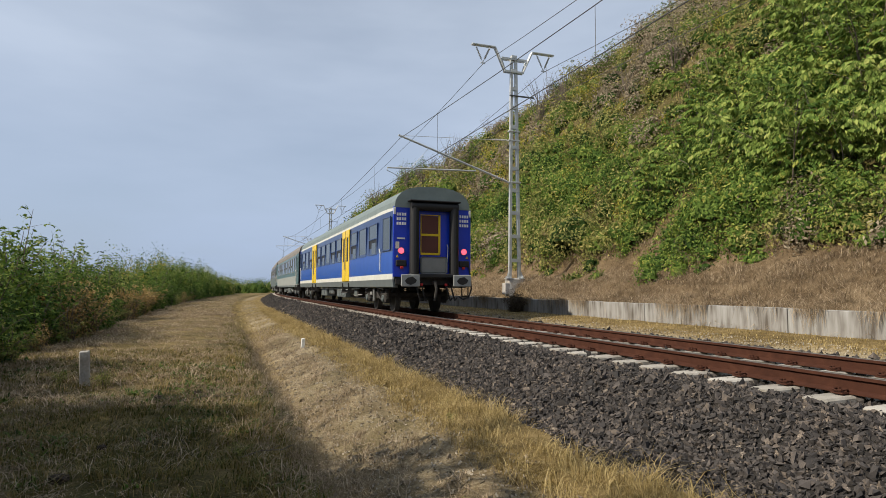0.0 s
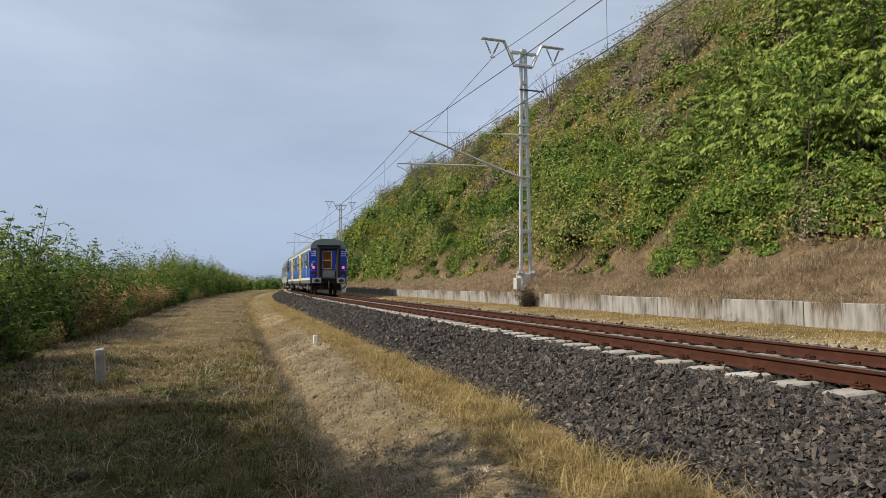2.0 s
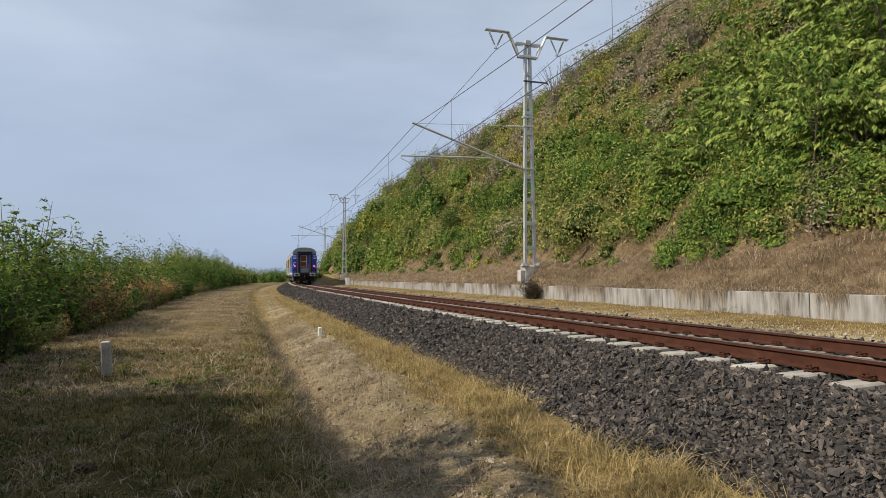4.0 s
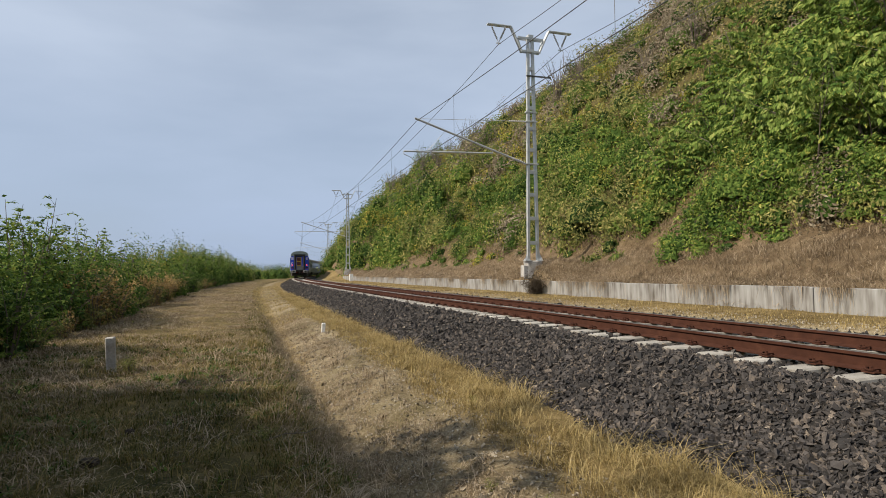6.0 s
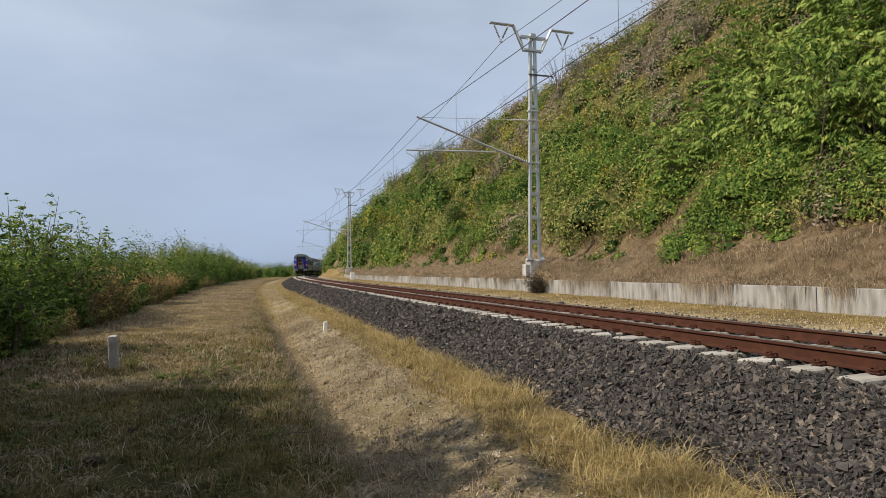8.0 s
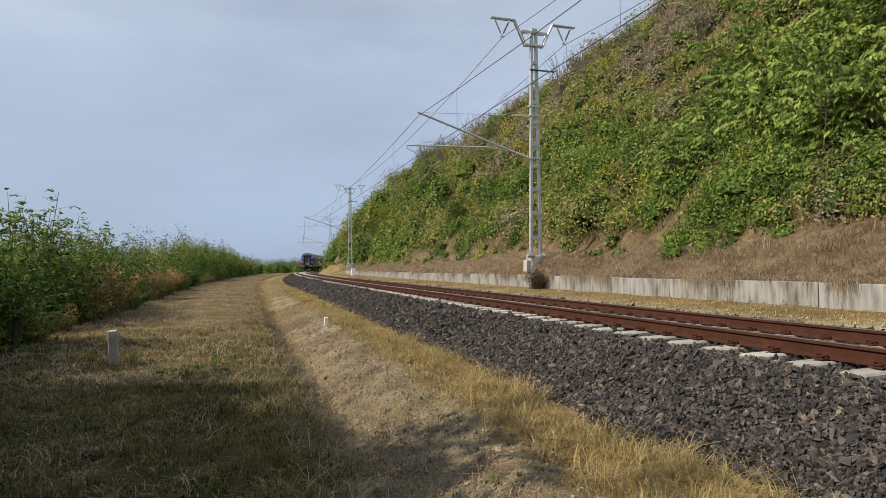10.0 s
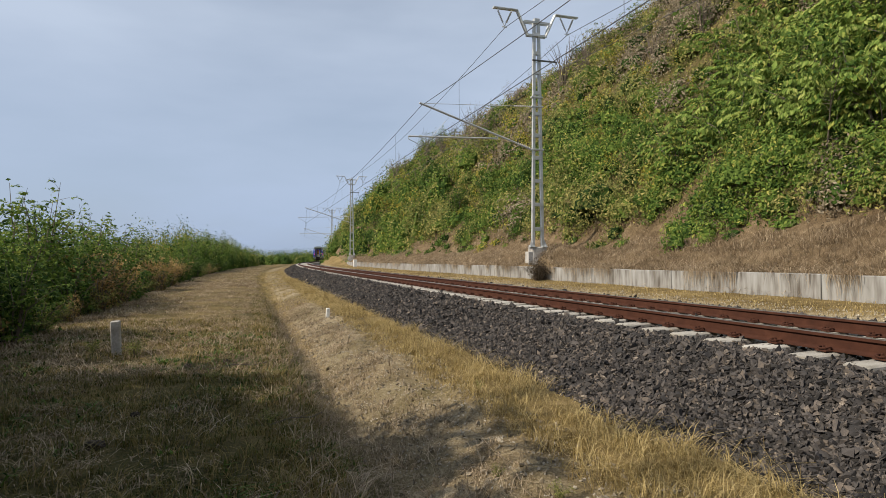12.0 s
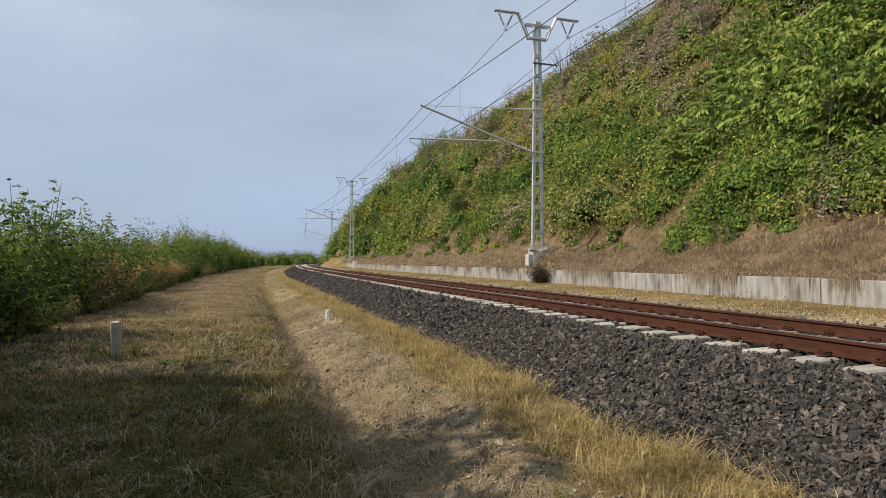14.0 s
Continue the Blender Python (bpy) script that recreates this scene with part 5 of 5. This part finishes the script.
    # ends: buffers, coupling, gangway
    for y, sy in ((Y0, -1), (Y1, 1)):
        for sx in (-1, 1):
            bm = bmesh.new()
            rod(bm, (sx * 0.875, y, 1.06), (sx * 0.875, y + sy * 0.42, 1.06), 0.11, 10)
            rod(bm, (sx * 0.875, y, 1.06), (sx * 0.875, y + sy * 0.2, 1.06), 0.16, 10)
            buf = part("buffer", bm, M_DARK, thing)
            bm = bmesh.new()
            box(bm, sx * 0.875, y + sy * 0.45, 1.06, 0.62, 0.05, 0.38, 0.02)
            part("buffer_head", bm, M_PLATE, buf)
            bm = bmesh.new()
            pts = [(-0.2, 0), (-0.1, 0.1), (0.06, 0.13), (0.2, 0.03), (0.15, -0.07), (0, -0.13), (-0.13, -0.09)]
            vs = [[bm.verts.new((sx * 0.875 + px, y + sy * d, 1.05 + pz)) for px, pz in pts] for d in (0.474, 0.482)]
            bm.faces.new(vs[0]), bm.faces.new(vs[1][::-1])
            for i in range(len(pts)):
                j = (i + 1) % len(pts)
                bm.faces.new((vs[0][i], vs[0][j], vs[1][j], vs[1][i]))
            bmesh.ops.recalc_face_normals(bm, faces=bm.faces)
            part("grease_patch", bm, M_BLACK, buf)
        bm = bmesh.new()
        box(bm, 0, y - sy * 0.1, 1.05, 2.5, 0.22, 0.26, 0.02)
        part("headstock", bm, M_DARK, thing)
        bm = bmesh.new()
        rod(bm, (0, y, 1.0), (0, y + sy * 0.3, 1.0), 0.06, 8)
        tube(bm, [(0, y + sy * 0.28, 1.0), (0.03, y + sy * 0.34, 0.8), (0, y + sy * 0.33, 0.55), (-0.03, y + sy * 0.3, 0.42)], 0.045, 6)
        part("coupling", bm, M_DARK, thing)
        for x, mat in ((-0.42, M_RED), (0.42, M_RED), (0.58, M_BLACK), (-0.6, M_BLACK)):
            bm = bmesh.new()
            tube(bm, [(x, y, 0.95), (x, y + sy * 0.18, 0.9), (x + 0.06, y + sy * 0.22, 0.62), (x + 0.14, y + sy * 0.18, 0.42), (x + 0.24, y + sy * 0.1, 0.5)], 0.028, 6)
            hose = part("brake_hose", bm, M_BLACK, thing)
            bm = bmesh.new()
            box(bm, x, y + sy * 0.16, 0.93, 0.09, 0.1, 0.09, 0.02)
            part("stop_cock", bm, mat, hose)
        # rubber gangway tubes
        bm = bmesh.new()
        for sx in (-1, 1):
            rod(bm, (sx * 0.68, y + sy * 0.20, 1.24), (sx * 0.68, y + sy * 0.20, 3.42), 0.155, 18)
        rod(bm, (-0.80, y + sy * 0.20, 3.46), (0.80, y + sy * 0.20, 3.46), 0.145, 18)
        box(bm, 0, y + sy * 0.2, 3.63, 1.74, 0.34, 0.05, 0.015)
        part("gangway_tube", bm, M_BLACK, thing)
        bm = bmesh.new()
        box(bm, 0, y + sy * 0.16, 1.22, 1.7, 0.3, 0.14, 0.03)
        part("gangway_sill", bm, M_BLACK, thing)
    if end_detail:
        y = Y0 - 0.04
        bm = bmesh.new()
        box(bm, 0.02, y, 2.32, 1.16, 0.03, 2.1)
        part("gangway_recess", bm, M_BLUE, thing, "shaded blue vestibule end")
        bm = bmesh.new()
        for z in (1.93, 2.55, 3.2):
            box(bm, -0.10, y - 0.02, z, 0.66, 0.045, 0.075 if z < 2.9 else 0.03, 0.008)
        box(bm, 0.215, y - 0.02, 2.57, 0.075, 0.045, 1.3, 0.008)
        box(bm, -0.42, y - 0.02, 2.57, 0.03, 0.045, 1.3, 0.008)
        door = part("end_door_frame", bm, M_YELLOW, thing, "yellow frame of the end door")
        for z, h in ((2.24, 0.56), (2.87, 0.6)):
            bm = bmesh.new()
            box(bm, -0.10, y - 0.012, z, 0.6, 0.02, h)
            part("pane", bm, M_INSIDE, door, "window into the dim red brown interior")
        bm = bmesh.new()
        box(bm, 0.0, y - 0.10, 1.56, 0.92, 0.04, 0.56, 0.06)
        part("bridge_plate", bm, M_STEEL, thing, "raised grey gangway plate")
        bm = bmesh.new()
        tube(bm, [(0.44, y - 0.06, 1.5), (0.47, y - 0.1, 1.7), (0.49, y - 0.1, 2.15), (0.47, y - 0.06, 2.25)], 0.015, 6)
        part("grab_rail", bm, M_CREAM, thing)
        for sx in (-1, 1):
            bm = bmesh.new()
            rod(bm, (sx * 1.08, y - 0.03, 2.02), (sx * 1.08, y + 0.03, 2.02), 0.112, 18)
            house = part("tail_lamp", bm, M_STEEL, thing)
            bm = bmesh.new()
            rod(bm, (sx * 1.08, y - 0.045, 2.02), (sx * 1.08, y - 0.028, 2.02), 0.092, 18)
            part("lens", bm, M_LAMP, house, "lit red tail lamp lens")
            for row in range(3):
                for k in range(4):
                    bm = bmesh.new()
                    box(bm, sx * 1.07 + (k - 1.5) * 0.085 + (0.0 if sx < 0 else 0.02), y - 0.0, 3.20 - 0.150 * row, 0.056, 0.010, 0.092)
                    part("number_bar", bm, M_WHITE, thing)
            bm = bmesh.new()
            box(bm, sx * 1.08, y - 0.03, 1.62, 0.36, 0.06, 0.2, 0.02)
            part("socket_box", bm, M_BLACK, thing)
            bm = bmesh.new()
            box(bm, sx * 1.06, y - 0.04, 1.48, 0.1, 0.05, 0.08, 0.01)
            part("socket", bm, M_RED, thing)
            bm = bmesh.new()
            a = bmesh.ops.create_cone(bm, cap_ends=True, segments=3, radius1=0.055, radius2=0.055, depth=0.01, matrix=Matrix.Translation((sx * 1.2, y - 0.0, 1.83)) @ Matrix.Rotation(radians(90), 4, "X"))
            part("warning_sign", bm, M_YELLOW, thing)
            bm = bmesh.new()
            box(bm, sx * 1.30, y - 0.005, 3.30, 0.07, 0.05, 0.22, 0.01)
            part("corner_plate", bm, M_CREAM, thing)
        for z, w, h, x in ((2.42, 0.26, 0.05, -1.08), (2.2, 0.12, 0.22, -1.2)):
            bm = bmesh.new()
            box(bm, x, y, z, w, 0.008, h)
            part("data_panel", bm, M_CREAM, thing)
        bm = bmesh.new()
        tube(bm, [(1.25, y, 1.65), (1.27, y - 0.1, 1.3), (1.3, y - 0.15, 0.8), (1.2, y - 0.16, 0.52), (1.0, y - 0.12, 0.46), (0.9, y - 0.02, 0.55)], 0.025, 6)
        part("jumper_cable", bm, M_BLACK, thing)
        bm = bmesh.new()
        for x in (0.98, 1.2):
            rod(bm, (x, y - 0.1, 0.55), (x, y - 0.1, 0.95), 0.02, 6)
        rod(bm, (0.98, y - 0.1, 0.56), (1.2, y - 0.1, 0.56), 0.02, 6)
        part("shunter_step", bm, M_DARK, thing)
    return thing


W1 = [(1.2, 0.8, "narrow"), (3.05, 1.25, "half"), (4.8, 1.25, "whole"), (6.5, 1.2, "half"), (10.0, 1.2, "half"), (11.6, 1.2, "half"), (13.2, 1.2, "whole"),
      (14.8, 1.2, "half"), (16.4, 1.2, "half"), (19.9, 1.2, "half"), (21.6, 1.25, "whole"), (23.35, 1.25, "half"), (25.2, 0.8, "narrow")]
W2 = [(2.3, 0.7, "narrow")] + [(4.2 + 1.8 * k, 1.2, "half" if k % 3 else "whole") for k in range(11)]
SCHEME_BLUE = dict(bands=[("sill_band", 0.86, 1.1, M_SKIRT), ("stripe_band", 1.1, 1.28, M_CREAM), ("lower_wall", 1.28, 2.0, M_LIGHTBLUE), ("window_wall", 2.0, 3.33, M_NAVY), ("cornice_band", 3.33, 3.44, M_CREAM)],
                   roof=M_ROOF, end=M_BLUE, frame=M_NAVY, door=M_YELLOW, windows=W1, doors=(8.2, 18.2))
SCHEME_TEAL = dict(bands=[("sill_band", 0.86, 1.0, M_SKIRT), ("lower_wall", 1.0, 1.7, M_DULL), ("middle_wall", 1.7, 2.0, M_TEAL), ("window_wall", 2.0, 3.28, M_TEAL), ("cornice_band", 3.28, 3.44, M_ROOF2)],
                   roof=M_ROOF2, end=M_DARK, frame=M_STEEL, door=M_TEAL, windows=W2, doors=(1.1, 25.3))
SCHEME_GREY = dict(bands=[("sill_band", 0.86, 1.0, M_SKIRT), ("lower_wall", 1.0, 2.0, M_GREY), ("window_wall", 2.0, 3.28, M_NAVY), ("cornice_band", 3.28, 3.44, M_ROOF2)],
                   roof=M_ROOF2, end=M_DARK, frame=M_STEEL, door=M_GREY, windows=W2, doors=(1.1, 25.3))
rear = tagged(coach(SCHEME_BLUE, True), "blue passenger coach with cream stripe, yellow doors and red tail lamps", "railway coach", group="train of coaches")
second = tagged(coach(SCHEME_TEAL, False), "dusty blue green and cream passenger coach coupled in the train", "railway coach", group="train of coaches")
third = tagged(coach(SCHEME_GREY, False), "dusty grey and dark blue passenger coach coupled in the train", "railway coach", group="train of coaches")
fourth = copy_thing(third, Matrix.Identity(4))
TRAIN = [rear, second, third, fourth]


# ---- posts, after the things that they stand beside ----
post(13.2, -8.5, 0.56, 0.135, "weathered square concrete boundary post leaning in the grass", (2, -2), M_FOOT)
post(20.3, -4.2, 0.29, 0.105, "short white painted stake on the ditch bank", (0, 3), M_WHITE)
post(70.0, 4.5, 0.8, 0.40, "white painted kilometre stone beside the track", (0, 0), M_WHITE)


def clod(s, u, r, seed):
    """A dark lump of torn turf."""
    bm = bmesh.new()
    bmesh.ops.create_icosphere(bm, subdivisions=3, radius=r)
    for v in bm.verts:
        q = v.co.normalized()
        v.co = v.co * (1 + 0.45 * nz(q.x + q.z, q.y, 2.6, seed) + 0.2 * nz(q.x, q.z + q.y, 6.0, seed))
        v.co.z *= 0.6
    ob = part("earth_clod", bm, M_CLOD)
    ob.matrix_world = Matrix.Translation(G(s, u, 0.2 * r)) @ Matrix.Rotation(seed, 4, "Z")
    return tagged(ob, "dark brown clod of earth on the grass", "clod", group="earth clods")


M_CLOD = material("dark torn earth", [(0.3, (0.018, 0.012, 0.008)), (0.6, (0.05, 0.034, 0.022)), (0.8, (0.10, 0.07, 0.045))], scale=12, fine=60, rough=0.95, bump=0.8, dist=0.02)
for k, (s, u, r) in enumerate(((7.85, -7.7, 0.075), (8.8, -7.55, 0.045), (11.7, -7.3, 0.06), (12.1, -6.8, 0.06), (10.2, -8.3, 0.04), (6.3, -6.9, 0.035))):
    clod(s, u, r, 3.0 + k)


def stick(s, u, length, turn):
    bm = bmesh.new()
    a = G(s, u, 0.03)
    d = Vector((math.cos(turn), math.sin(turn), 0)) * length
    tube(bm, [a, a + d * 0.4 + Vector((0, 0, 0.05)), a + d * 0.75 + Vector((0.02, 0.03, 0.03)), a + d + Vector((0, 0, 0.07))], 0.005, 5)
    rod(bm, a + d * 0.55 + Vector((0, 0, 0.04)), a + d * 0.8 + Vector((-d.y, d.x, 0.3)) * 0.2, 0.003, 4)
    tagged(part("twig", bm, M_BARK), "dry fallen twig on the grass", "twig", group="fallen twigs")


for s, u, length, turn in ((6.9, -5.9, 0.7, 2.6), (8.2, -6.3, 0.5, 0.4), (12.2, -5.9, 0.5, 1.9), (11.4, -7.0, 0.8, 0.2), (5.9, -6.6, 0.45, 1.2), (9.6, -5.8, 0.6, 2.2)):
    stick(s, u, length, turn)

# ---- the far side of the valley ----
# Distance haze is put into the blue base colour of the hills.
M_FAR = plain("hills tinted blue for haze", (0.16, 0.22, 0.34), rough=1.0, var=0.1, scale=0.002, bump=0)


def ridge(y, x0, x1, base, amp, seed, name):
    n = 60
    v, f = [], []
    for k in range(n + 1):
        x = x0 + (x1 - x0) * k / n
        h = base + amp * (nz(x, y, 0.0011, seed) + 0.35 * nz(x, y, 0.004, seed))
        v += [(x, y, -8), (x, y + 400, max(2, h)), (x, y + 900, -8)]
    for k in range(n):
        a = 3 * k
        f += [(a, a + 3, a + 4, a + 1), (a + 1, a + 4, a + 5, a + 2)]
    return tagged(raw(name, v, f, M_FAR, smooth_faces=True), "low hills across the valley, coloured blue for haze", "hills", kind="structure")


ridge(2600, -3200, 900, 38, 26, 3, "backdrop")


RUN_T = [0.0, 0.5, 1.0, 1.5, 2.0, 2.5, 3.0, 4.0, 5.5, 6.5, 7.5, 9.0, 11.0, 12.5, 14.0]
RUN_S = [20.25, 26.65, 33.2, 39.8, 46.5, 53.1, 59.5, 72.0, 90.4, 102.7, 115.1, 134.6, 160.6, 179.0, 198.0]


def motions():
    """The train draws away; each coach rides on the line by its two bogies."""
    times = [0.5 * k for k in range(29)]
    for k, ob in enumerate(TRAIN):
        rows = []
        for t in times:
            s = float(np.interp(t, RUN_T, RUN_S)) + LENGTH * k
            a, b = P(s + 3.7, 0), P(s + LENGTH - 3.7, 0)
            d = (b - a).normalized()
            rows.append((t, Matrix.Translation(a - d * 3.7) @ Matrix.Rotation(math.atan2(-d.x, d.y), 4, "Z")))
        walk(ob, rows)


motions()
